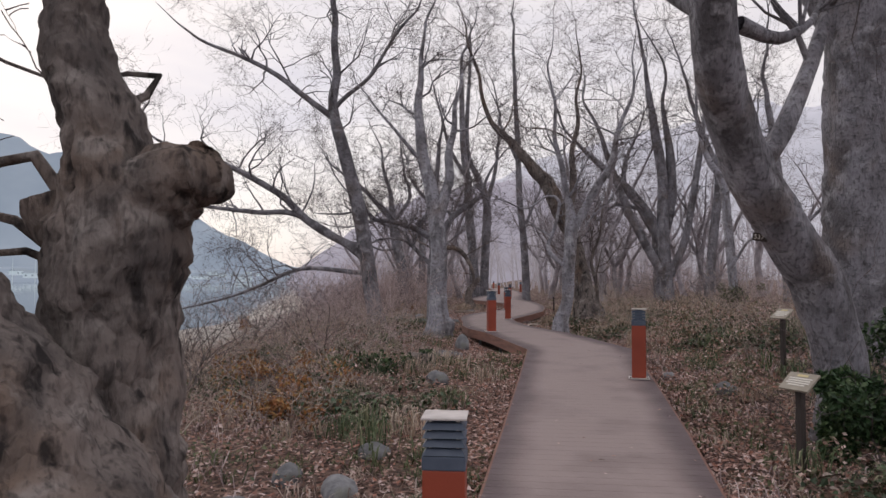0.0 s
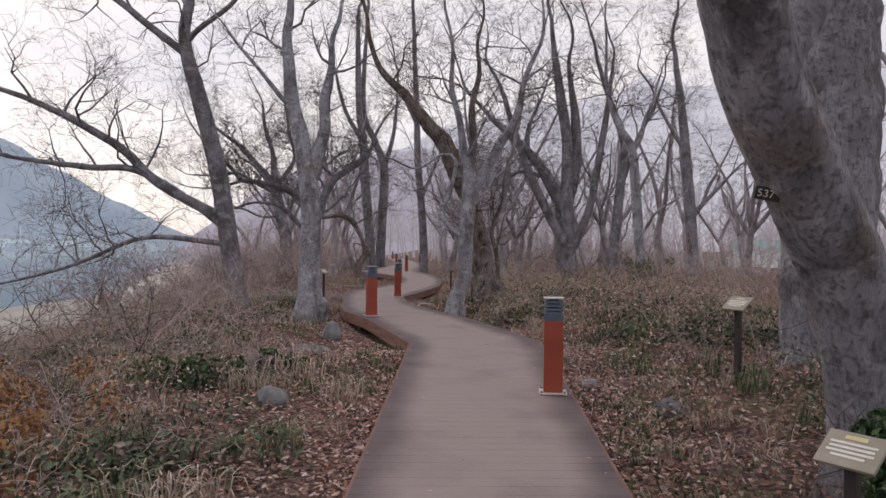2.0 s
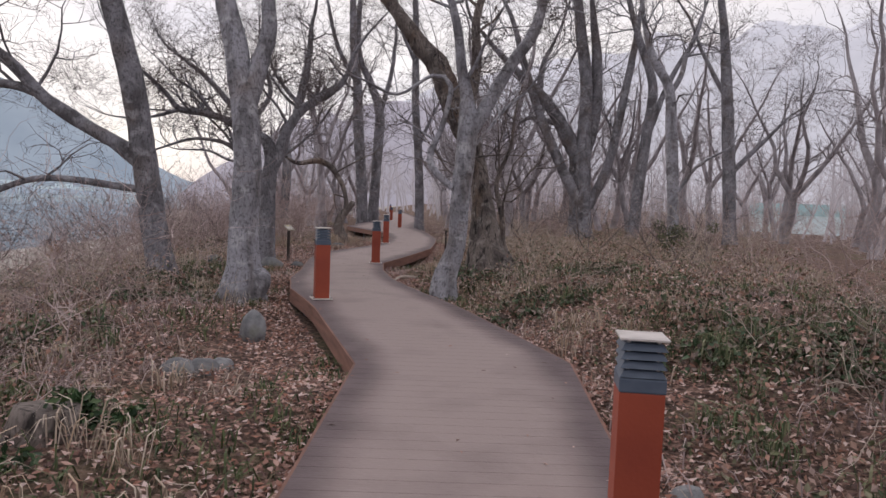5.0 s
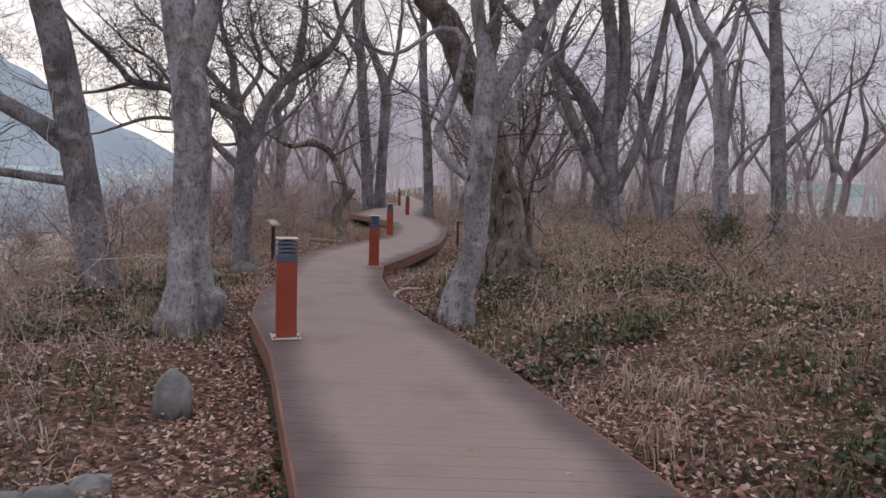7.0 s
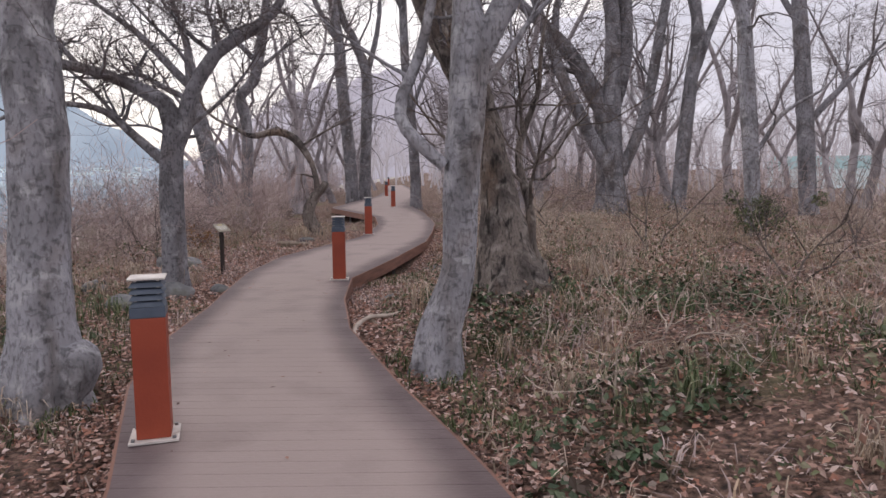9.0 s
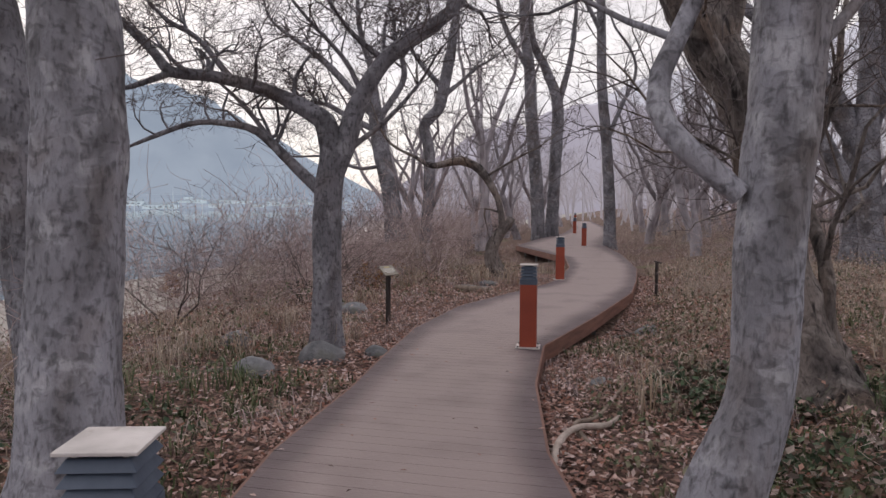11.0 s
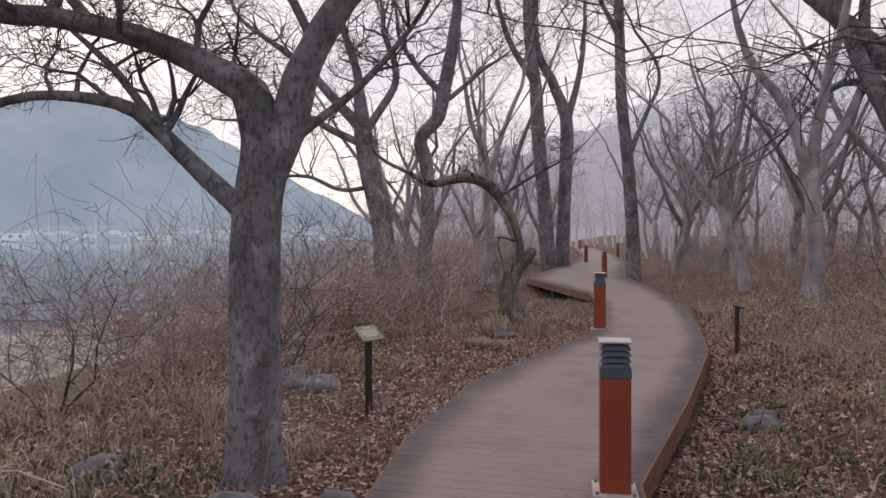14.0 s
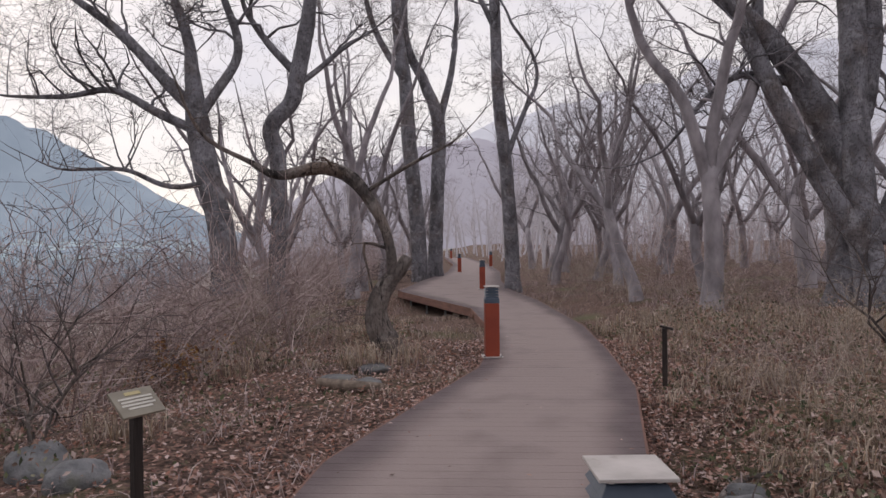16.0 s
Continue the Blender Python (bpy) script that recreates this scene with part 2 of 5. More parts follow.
bl.new(tcb.outputs["Object"], dust_n.inputs["Vector"])
bl.new(tcb.outputs["Object"], worn.inputs["Vector"])
dust_r = bn.new("ShaderNodeMapRange")
dust_r.inputs["From Min"].default_value, dust_r.inputs["From Max"].default_value = 0.2, 0.5
dust_r.inputs["To Min"].default_value = 0.5
bl.new(dust_n.outputs[0], dust_r.inputs[0])
dust = bn.new("ShaderNodeMath")
dust.operation = 'MULTIPLY'
bl.new(mid.outputs[0], dust.inputs[0])
bl.new(dust_r.outputs[0], dust.inputs[1])
dust_mix = bn.new("ShaderNodeMixRGB")
dust_mix.inputs[2].default_value = (0.295, 0.238, 0.228, 1)
bl.new(dust.outputs[0], dust_mix.inputs[0])
bl.new(bb.inputs["Base Color"].links[0].from_socket, dust_mix.inputs[1])
bl.new(dust_mix.outputs[0], bb.inputs["Base Color"])
# fine grooves along each board
wave = bn.new("ShaderNodeMath")
wave.operation = 'SINE'
gy = bn.new("ShaderNodeMath")
gy.operation = 'MULTIPLY'
gy.inputs[1].default_value = 2 * math.pi * 5
bl.new(sep.outputs[1], gy.inputs[0])
bl.new(gy.outputs[0], wave.inputs[0])
groove = bn.new("ShaderNodeBump")
groove.inputs["Strength"].default_value, groove.inputs["Distance"].default_value = 0.08, 0.004
bl.new(wave.outputs[0], groove.inputs["Height"])
bl.new(bb.inputs["Normal"].links[0].from_socket, groove.inputs["Normal"])
bl.new(groove.outputs[0], bb.inputs["Normal"])

# mist on hills and far wood, put into pale, faintly glowing colours
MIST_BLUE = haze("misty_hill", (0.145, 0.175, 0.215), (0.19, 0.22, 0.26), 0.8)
MIST_NEAR = haze("misty_wooded_hill", (0.20, 0.19, 0.225), (0.26, 0.245, 0.28), 0.75)
MIST_PALE = haze("pale_misty_hill", (0.275, 0.275, 0.31), (0.335, 0.33, 0.365), 0.9)
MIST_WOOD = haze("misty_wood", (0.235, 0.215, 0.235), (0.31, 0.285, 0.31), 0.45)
WATER = material("lake_water", [(0.3, (0.05, 0.075, 0.085)), (0.7, (0.06, 0.085, 0.095))], 0.02, 3, 0.05, 0.006, 0.6, (1, 1, 1))
# distance haze on far buildings and masts, put into their colour and glow
HAZY_WHITE = haze("hazy_white", (0.34, 0.40, 0.44), (0.42, 0.47, 0.50), 0.5)
HAZY_ROOF = haze("hazy_roof", (0.18, 0.22, 0.26), (0.24, 0.27, 0.3), 0.5)
HAZY_GLASS = haze("hazy_window", (0.12, 0.16, 0.19), (0.15, 0.19, 0.22), 0.4)
HAZY_TURQUOISE = haze("hazy_turquoise_roof", (0.16, 0.24, 0.255), (0.21, 0.29, 0.305), 0.3)
HAZY_RED = haze("hazy_red_roof", (0.30, 0.07, 0.05), (0.36, 0.09, 0.06), 0.4)


# ---- meshes ----
def mesh_ob(name, verts, faces, mats, index=None, smooth=False, parent=None):
    me = bpy.data.meshes.new(name)
    me.from_pydata(verts, [], faces)
    for m in (mats if isinstance(mats, (list, tuple)) else [mats]):
        me.materials.append(m)
    if index is not None:
        me.polygons.foreach_set("material_index", index)
    if smooth:
        me.polygons.foreach_set("use_smooth", [True] * len(me.polygons))
    me.update()
    ob = new(name, me)
    if parent is not None:
        ob.parent = parent
    return ob


def box(name, size, at, mat, parent=None, bevel=0.0, turn=None, taper=1.0):
    """A box with its bevelled edges, its middle at at. taper: the top's width against the foot's."""
    bm = bmesh.new()
    bmesh.ops.create_cube(bm, size=1.0)
    for v in bm.verts:
        k = taper if v.co.z > 0 else 1.0
        v.co = Vector((v.co.x * size[0] * k, v.co.y * size[1] * k, v.co.z * size[2]))
    if bevel:
        bmesh.ops.bevel(bm, geom=list(bm.edges), offset=bevel, segments=2, affect='EDGES', profile=0.6)
    if turn is not None:
        bm.transform(turn)
    bm.transform(Matrix.Translation(at))
    me = bpy.data.meshes.new(name)
    bm.to_mesh(me)
    bm.free()
    me.materials.append(mat)
    ob = new(name, me)
    if parent is not None:
        ob.parent = parent
    return ob


# ---- the plan: the deck's two edges, and the ground ----
LEFT = [(1.42, -4), (1.43, 2), (1.47, 4.3), (1.6, 6.1), (1.7, 8.2), (1.82, 11), (1.93, 14.05), (1.13, 16.8), (0.5, 18.5), (0.2, 20), (0.08, 21.6), (-0.1, 23), (-0.3, 24.8), (-0.2, 27), (0.3, 28.8),
        (0.85, 30.7), (1.0, 32.2), (1.0, 34.8), (0.62, 38.4), (-1.8, 44.4), (-1.6, 50), (-1.0, 58), (-1.2, 70), (-3.0, 92)]
RIGHT = [(3.05, -4), (3.08, 2), (3.27, 6.3), (3.41, 8.1), (3.58, 10.8), (3.8, 14.35), (3.42, 15.6), (3.0, 16.95), (2.47, 18.45), (1.87, 20.4), (1.58, 22.2), (1.45, 24.1), (1.95, 26.5), (2.5, 29.6),
         (2.63, 32), (2.7, 35), (2.3, 40.5), (1.7, 45), (1.55, 50), (1.7, 58), (1.2, 70), (-0.8, 92)]
LEVEL = [(-0.28, -4), (-0.26, 2), (-0.2, 6), (-0.06, 10), (0.04, 14), (0.09, 17.5), (0.05, 21), (0.0, 24.5), (0.0, 92)]


def edge_x(line, y):
    for (x0, y0), (x1, y1) in zip(line, line[1:]):
        if y0 <= y <= y1:
            return x0 + (x1 - x0) * (y - y0) / (y1 - y0)
    return line[0][0] if y < line[0][1] else line[-1][0]


def deck_z(y):
    return edge_x(LEVEL, y)


def mid_x(y):
    return 0.5 * (edge_x(LEFT, y) + edge_x(RIGHT, y))


def smooth01(a, b, v):
    k = min(1.0, max(0.0, (v - a) / (b - a)))
    return k * k * (3 - 2 * k)


def ground_z(x, y):
    z = deck_z(y) - 0.17 + 0.10 * noise.noise(Vector((x * 0.35, y * 0.35, 0))) + 0.09 * noise.noise(Vector((x * 1.0, y * 1.0, 3))) + 0.01 * noise.noise(Vector((x * 2.6, y * 2.6, 8)))
    # hollows under the raised bends
    for cx, cy, r, depth in ((0.9, 16.2, 2.6, 0.28), (2.6, 26.8, 2.4, 0.22), (-0.9, 41.0, 4.0, 0.30)):
        z -= depth * math.exp(-((x - cx) ** 2 + (y - cy) ** 2) / (r * r) * 1.6)
    # low mounds
    for cx, cy, r, rise in ((5.4, 11.3, 1.7, 0.14), (6.2, 15.0, 2.0, 0.22), (5.4, 19.0, 1.8, 0.16), (0.1, 12.4, 1.5, 0.16), (-0.3, 16.4, 1.3, 0.18), (4.6, 25.5, 1.8, 0.15)):
        z += rise * math.exp(-((x - cx) ** 2 + (y - cy) ** 2) / (r * r))
    # the bank to the lake
    side = mid_x(min(max(y, -4), 90)) - x
    z -= 1.75 * smooth01(2.6, 14.0, side) + 1.25 * smooth01(14, 31, side) + 3.0 * smooth01(40, 75, side)
    # a low rise on the other side
    z += 0.22 * smooth01(1.3, 4.5, -side) + 0.25 * smooth01(5, 10, -side) - 0.9 * smooth01(14, 34, -side)
    return min(z, deck_z(y) - 0.10) if edge_x(LEFT, y) - 0.15 < x < edge_x(RIGHT, y) + 0.15 else z


def axis(fine0, fine1, step, far):
    """Grid lines: fine in the middle, wider towards the far ends."""
    out, v, s = [], fine0, step
    while v <= fine1:
        out.append(v)
        v += step
    lo, hi, s = out[0], out[-1], step
    while hi < far:
        s *= 1.25
        lo, hi = lo - s, hi + s
        out = [lo] + out + [hi]
    return out


def build_ground():
    xs, ys = axis(-9, 12, 0.33, 3500), axis(-2, 46, 0.33, 3500)
    verts = [(x, y, ground_z(x, y)) for y in ys for x in xs]
    w = len(xs)
    faces, index = [], []
    for j in range(len(ys) - 1):
        for i in range(w - 1):
            a = j * w + i
            faces.append((a, a + 1, a + 1 + w, a + w))
            x, y = xs[i], ys[j]
            side = mid_x(min(max(y, -4), 90)) - x + 1.5 * noise.noise(Vector((x * 0.2, y * 0.2, 7)))
            index.append(1 if side > 15 else 0)
    tagged(mesh_ob("ground", verts, faces, [SOIL, SAND], index, True), "brown woodland soil sloping to a sandy lake shore", "ground", kind="structure")
    tagged(mesh_ob("water", [(-3500, -3500, -2.85), (-20, -3500, -2.85), (-20, 3500, -2.85), (-3500, 3500, -2.85)], [(0, 1, 2, 3)], WATER), "calm grey-blue lake water", "water", kind="structure")


build_ground()


# ---- hills round the lake ----
def hill(name, label, az0, az1, dist, height, mat, seed, power=1.0, foot=-6, peak=0.5, rough=0.12):
    """A wooded ridge between two bearings (degrees from ahead, to the right), with slopes towards the viewer and away."""
    n, k = 90, 10
    verts, faces = [], []
    for i in range(n + 1):
        s = i / n
        hump = math.sin(math.pi * (s ** (math.log(0.5) / math.log(peak)))) ** power
        a = radians(az0 + (az1 - az0) * s)
        h = height * hump * (1 + rough * noise.fractal(Vector((s * 6, seed, 0)), 1.0, 2.0, 5))
        for j in range(k + 1):
            u = j / k
            d = dist * (1 + 0.5 * u)
            up = math.sin(math.pi * u) ** 0.9 * h * (1 + 0.10 * noise.noise(Vector((s * 22, u * 6, seed)))) + 0.012 * height * hump * noise.noise(Vector((s * 160, u * 9, seed)))
            verts.append((2 + d * math.sin(a), 10 + d * math.cos(a), foot + up))
    for i in range(n):
        for j in range(k):
            a = i * (k + 1) + j
            faces.append((a, a + k + 1, a + k + 2, a + 1))
    tagged(mesh_ob(name, verts, faces, mat, None, True), label, "hill", kind="structure")


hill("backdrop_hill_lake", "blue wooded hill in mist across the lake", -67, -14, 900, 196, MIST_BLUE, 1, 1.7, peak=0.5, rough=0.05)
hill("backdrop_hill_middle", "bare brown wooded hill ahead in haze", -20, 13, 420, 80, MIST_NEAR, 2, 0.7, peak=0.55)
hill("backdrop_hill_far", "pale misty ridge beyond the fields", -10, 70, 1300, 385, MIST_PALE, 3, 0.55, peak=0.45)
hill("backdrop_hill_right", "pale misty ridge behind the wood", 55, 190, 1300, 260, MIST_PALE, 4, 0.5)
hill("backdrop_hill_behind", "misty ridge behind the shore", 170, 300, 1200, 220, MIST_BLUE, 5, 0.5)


# ---- trees ----
def spline(points, step):
    """A smooth line through points (x, y, z, r), cut into even steps."""
    pts = [np.array(p, float) for p in points]
    pts = [2 * pts[0] - pts[1]] + pts + [2 * pts[-1] - pts[-2]]
    out = []
    for a, b, c, d in zip(pts, pts[1:], pts[2:], pts[3:]):
        n = max(1, int(np.linalg.norm((c - b)[:3]) / step))
        for i in range(n):
            t = i / n
            out.append(0.5 * (2 * b + (c - a) * t + (2 * a - 5 * b + 4 * c - d) * t * t + (3 * b - a - 3 * c + d) * t ** 3))
    out.append(pts[-2])
    for p in out:
        p[3] = max(p[3], 0.002)
    return out


def ribbon(verts, faces, line):
    """A thin flat shoot along line."""
    base = len(verts)
    a, b = line[0], line[-1]
    t = Vector((b[0] - a[0], b[1] - a[1], b[2] - a[2]))
    side = t.cross(Vector((math.sin(a[0] * 91), math.cos(a[1] * 77), 0.3))).normalized()
    for p in line:
        w = side * p[3]
        verts += [(p[0] - w.x, p[1] - w.y, p[2] - w.z), (p[0] + w.x, p[1] + w.y, p[2] + w.z)]
    for i in range(len(line) - 1):
        faces.append((base + 2 * i, base + 2 * i + 1, base + 2 * i + 3, base + 2 * i + 2))


def tube(verts, faces, line, sides, knob=0.0, close=True, foot=None, plates=0.0):
    """Adds a tube along line (x, y, z, r) to verts and faces."""
    up = None
    base = len(verts)
    n = len(line)
    for i, p in enumerate(line):
        a, b = line[max(0, i - 1)], line[min(n - 1, i + 1)]
        t = Vector((b[0] - a[0], b[1] - a[1], b[2] - a[2]))
        if t.length < 1e-6:
            t = Vector((0, 0, 1))
        t.normalize()
        if up is None:
            up = t.orthogonal()
        up = (up - t * up.dot(t)).normalized()
        side = t.cross(up)
        for s in range(sides):
            w = 2 * math.pi * s / sides
            r = p[3]
            d = up * math.cos(w) + side * math.sin(w)
            if knob:
                q = Vector((p[0], p[1], p[2])) + d * r
                r *= 1 + knob * (noise.noise(q * 3.2) + 0.6 * noise.noise(q * 8.0) + 0.35 * abs(noise.noise(q * 21.0))) + 0.35 * knob * math.sin(3 * w + p[2])
                if foot is not None:
                    # roots spread at the foot, shallow flutes run up from it
                    low = math.exp(-max(0.0, p[2] - foot) / 0.33)
                    r *= 1 + low * (0.10 + 0.26 * math.sin(5 * w + 1.7 * foot + p[0]) + 0.12 * math.sin(3 * w + 2)) + 0.035 * math.sin(6 * w + 0.8 * p[2])
                if plates:
                    q = Vector((p[0], p[1], p[2] * 0.7)) + d * p[3]
                    f = noise.voronoi(q * 7.5 + Vector((noise.noise(q * 5), noise.noise(q * 5 + Vector((9, 0, 0))), 0)) * 0.6)[0]
                    r += plates * (min(0.25, f[1] - f[0]) * 4 - 0.6) + 0.8 * plates * noise.noise(Vector((q.x * 19, q.y * 19, q.z * 5))) + 0.5 * plates * noise.noise(Vector((q.x * 5, q.y * 5, q.z * 30 + 3 * q.x)))
            verts.append((p[0] + d.x * r, p[1] + d.y * r, p[2] + d.z * r))
    for i in range(n - 1):
        for s in range(sides):
            a, b = base + i * sides + s, base + i * sides + (s + 1) % sides
            faces.append((a, b, b + sides, a + sides))
    if close:
        faces.append(tuple(base + (n - 1) * sides + s for s in range(sides)))


class Grower:
    """Grows branches and twigs from limbs, into one mesh for the limbs and branches and one for the twigs."""

    def __init__(self, seed, flat=0.0115):
        self.flat = flat
        self.rng = random.Random(seed)
        self.wood, self.twigs = ([], []), ([], [])

    def branch(self, p, d, length, r, level, rise=0.25, spread=1.0, kids=(5, 5, 4)):
        rng = self.rng
        n = 5 if level == 0 else 4 if level == 1 else 3 if level == 2 else 2
        line = [np.array((*p, r))]
        d = d.normalized()
        pos = Vector(p)
        for i in range(n):
            d = (d + Vector((rng.gauss(0, 0.36), rng.gauss(0, 0.36), rng.gauss(0, 0.30) + rise * 0.3))).normalized()
            pos = pos + d * (length / n)
            line.append(np.array((*pos, max(0.0025, r * (1 - 0.82 * (i + 1) / n)))))
        target = self.wood if r > 0.012 else self.twigs
        if r < self.flat:
            ribbon(*target, line)
        else:
            tube(*target, line, 5 if r > 0.03 else 4 if r > 0.012 else 3, close=False)
        if level >= len(kids):
            return
        for i in range(kids[level]):
            k = rng.uniform(0.25, 1.0) * n
            j = min(n - 1, int(k))
            q = line[j] + (line[j + 1] - line[j]) * (k - j)
            along = Vector((line[j + 1] - line[j])[:3]).normalized()
            out = along.orthogonal()
            out.rotate(Matrix.Rotation(rng.uniform(0, 6.283), 3, along))
            nd = along * 0.75 + out * spread * rng.uniform(0.5, 1.0) + Vector((0, 0, rise * 0.5))
            self.branch(Vector(q[:3]), nd, length * rng.uniform(0.42, 0.68), max(0.0038, min(q[3] * 0.75, r * 0.55)), level + 1, rise, spread, kids)

    def limb(self, points, sides=7, knob=0.05, step=0.12, shoots=0, shoot_from=0.4, reach=1.4, rise=0.25, kids=(5, 5, 4), foot=None, plates=0.0):
        line = spline(points, step)
        # thin limbs wander from their line
        for p in line:
            k = 0.16 * smooth01(0.16, 0.05, p[3]) if p[3] < 0.16 else 0
            if k:
                p[0] += k * noise.noise(Vector((p[2] * 1.1, p[0] * 0.3, 1.5)))
                p[1] += k * noise.noise(Vector((p[2] * 1.1, p[1] * 0.3, 7.5)))
        tube(*self.wood, line, sides, knob, True, foot, plates)
        rng = self.rng
        for i in range(shoots):
            j = int((shoot_from + (1 - shoot_from) * rng.random()) * (len(line) - 2))
            q = line[j]
            along = Vector((line[j + 1] - q)[:3]).normalized()
            out = along.orthogonal()
            out.rotate(Matrix.Rotation(rng.uniform(0, 6.283), 3, along))
            if out.z < -0.2:
                out.z = -out.z
            self.branch(Vector(q[:3]), along * 0.6 + out + Vector((0, 0, 0.3)), reach * rng.uniform(0.6, 1.2), min(q[3] * 0.5, 0.035), 0, rise, 1.0, kids)
        e = line[-1]
        if shoots and e[3] < 0.12:
            for i in range(2):
                along = Vector((e - line[-3])[:3]).normalized()
                self.branch(Vector(e[:3]), along + Vector((rng.gauss(0, 0.4), rng.gauss(0, 0.4), 0.1)), reach, e[3] * 0.8, 0, rise, 1.0, kids)

    def finish(self, label, bark, at=(0, 0, 0), group="bare trees of the wood", name="tree", fine=TWIG):
        root = new(name)
        root.location = at
        shift = [(v[0] - at[0], v[1] - at[1], v[2] - at[2]) for v in self.wood[0]]
        mesh_ob("trunk", shift, self.wood[1], bark, None, True, root)
        if self.twigs[0]:
            shift = [(v[0] - at[0], v[1] - at[1], v[2] - at[2]) for v in self.twigs[0]]
            tagged(mesh_ob("twigs", shift, self.twigs[1], fine, None, True, root), "fine bare twigs", kind="stuff")
        return tagged(root, label, "tree", group)


TREE_LIMBS = {}


def add_limb(tree, points):
    TREE_LIMBS.setdefault(tree, []).append(points)


# gnarled
add_limb('gnarled', [(0.06, 4.03, -0.26, 0.479), (0.14, 4.01, 0.46, 0.307), (0.15, 3.99, 0.94, 0.268), (0.15, 3.97, 1.30, 0.268), (0.20, 3.97, 1.54, 0.259), (0.17, 3.96, 1.73, 0.196), (0.09, 3.94, 2.02, 0.158), (0.02, 3.92, 2.28, 0.129), (0.01, 3.91, 2.49, 0.115), (-0.01, 3.88, 3.09, 0.096), (0.06, 3.86, 3.93, 0.060)])
add_limb('gnarled', [(0.21, 3.97, 1.54, 0.168), (0.39, 3.99, 1.71, 0.172), (0.48, 4.00, 1.75, 0.155), (0.54, 4.01, 1.76, 0.135), (0.555, 4.01, 1.762, 0.07)])
add_limb('gnarled', [(0.47, 3.56, -0.09, 0.419), (0.19, 3.50, 0.54, 0.379), (-0.01, 3.47, 0.90, 0.299), (-0.15, 3.44, 1.26, 0.190), (-0.41, 3.48, 1.82, 0.145), (-0.63, 3.52, 2.59, 0.108)])
add_limb('gnarled', [(0.11, 3.96, 1.49, 0.120), (-0.04, 3.94, 1.56, 0.096), (-0.07, 3.93, 1.66, 0.086)])
add_limb('gnarled', [(0.03, 3.95, 1.63, 0.034), (-0.10, 3.92, 1.84, 0.029), (-0.25, 3.90, 1.81, 0.024), (-0.42, 3.89, 1.70, 0.017)])
add_limb('gnarled', [(-0.06, 3.94, 1.44, 0.031), (-0.20, 3.92, 1.56, 0.022), (-0.39, 3.90, 1.61, 0.014)])
add_limb('gnarled', [(-0.04, 3.95, 1.37, 0.022), (-0.18, 3.93, 1.43, 0.017), (-0.44, 3.90, 1.41, 0.012)])
add_limb('gnarled', [(0.21, 3.95, 2.03, 0.024), (0.36, 3.96, 2.11, 0.019), (0.40, 3.97, 2.20, 0.017), (0.27, 3.95, 2.21, 0.012), (0.15, 3.94, 2.19, 0.007)])
# leaning
add_limb('leaning', [(-2.28, 20.91, -0.38, 0.266), (-2.36, 20.91, 0.18, 0.238), (-2.58, 20.91, 1.57, 0.224), (-2.87, 20.92, 3.25, 0.210), (-3.31, 20.92, 4.92, 0.182), (-3.64, 20.92, 6.18, 0.140), (-3.57, 20.92, 7.43, 0.112), (-3.70, 20.92, 9.53, 0.084)])
add_limb('leaning', [(-2.65, 20.91, 1.99, 0.126), (-4.20, 20.92, 2.82, 0.112), (-5.32, 20.92, 3.78, 0.098), (-7.15, 20.92, 4.75, 0.070), (-8.83, 20.93, 5.29, 0.042)])
add_limb('leaning', [(-2.68, 20.91, 1.85, 0.098), (-4.62, 20.92, 3.09, 0.084), (-6.02, 20.92, 3.22, 0.070), (-7.98, 20.92, 3.48, 0.042)])
add_limb('leaning', [(-3.61, 20.92, 5.90, 0.098), (-4.51, 20.92, 6.59, 0.084), (-5.63, 20.92, 7.42, 0.070), (-7.46, 20.93, 8.24, 0.042)])
add_limb('leaning', [(-2.58, 20.91, 1.43, 0.070), (-4.60, 20.92, 1.55, 0.056), (-6.28, 20.92, 0.84, 0.042), (-8.09, 20.92, 0.41, 0.028)])
add_limb('leaning', [(-3.56, 20.92, 6.18, 0.070), (-2.56, 20.92, 7.16, 0.056), (-1.59, 20.92, 8.57, 0.042)])
# forked
add_limb('forked', [(-0.38, 18.79, -0.54, 0.446), (-0.32, 18.83, -0.09, 0.327), (-0.30, 18.86, 0.36, 0.253), (-0.32, 18.90, 0.95, 0.215), (-0.30, 18.96, 1.69, 0.208), (-0.37, 19.03, 2.58, 0.201), (-0.47, 19.07, 3.16, 0.193), (-0.56, 19.11, 3.68, 0.178), (-0.77, 19.18, 4.49, 0.149), (-0.89, 19.27, 5.74, 0.104), (-0.87, 19.38, 7.23, 0.052)])
add_limb('forked', [(-0.34, 19.04, 2.80, 0.149), (-0.18, 19.09, 3.47, 0.134), (-0.07, 19.13, 3.92, 0.119), (-0.04, 19.19, 4.81, 0.089), (0.14, 19.28, 6.00, 0.052)])
add_limb('forked', [(-0.32, 18.84, -0.2, 0.27), (-0.14, 18.84, 0.06, 0.245), (-0.02, 18.85, 0.2, 0.19), (0.05, 18.85, 0.26, 0.10)])
add_limb('forked', [(-0.73, 19.16, 4.34, 0.059), (-1.38, 19.22, 4.99, 0.045), (-2.01, 19.28, 5.78, 0.030)])
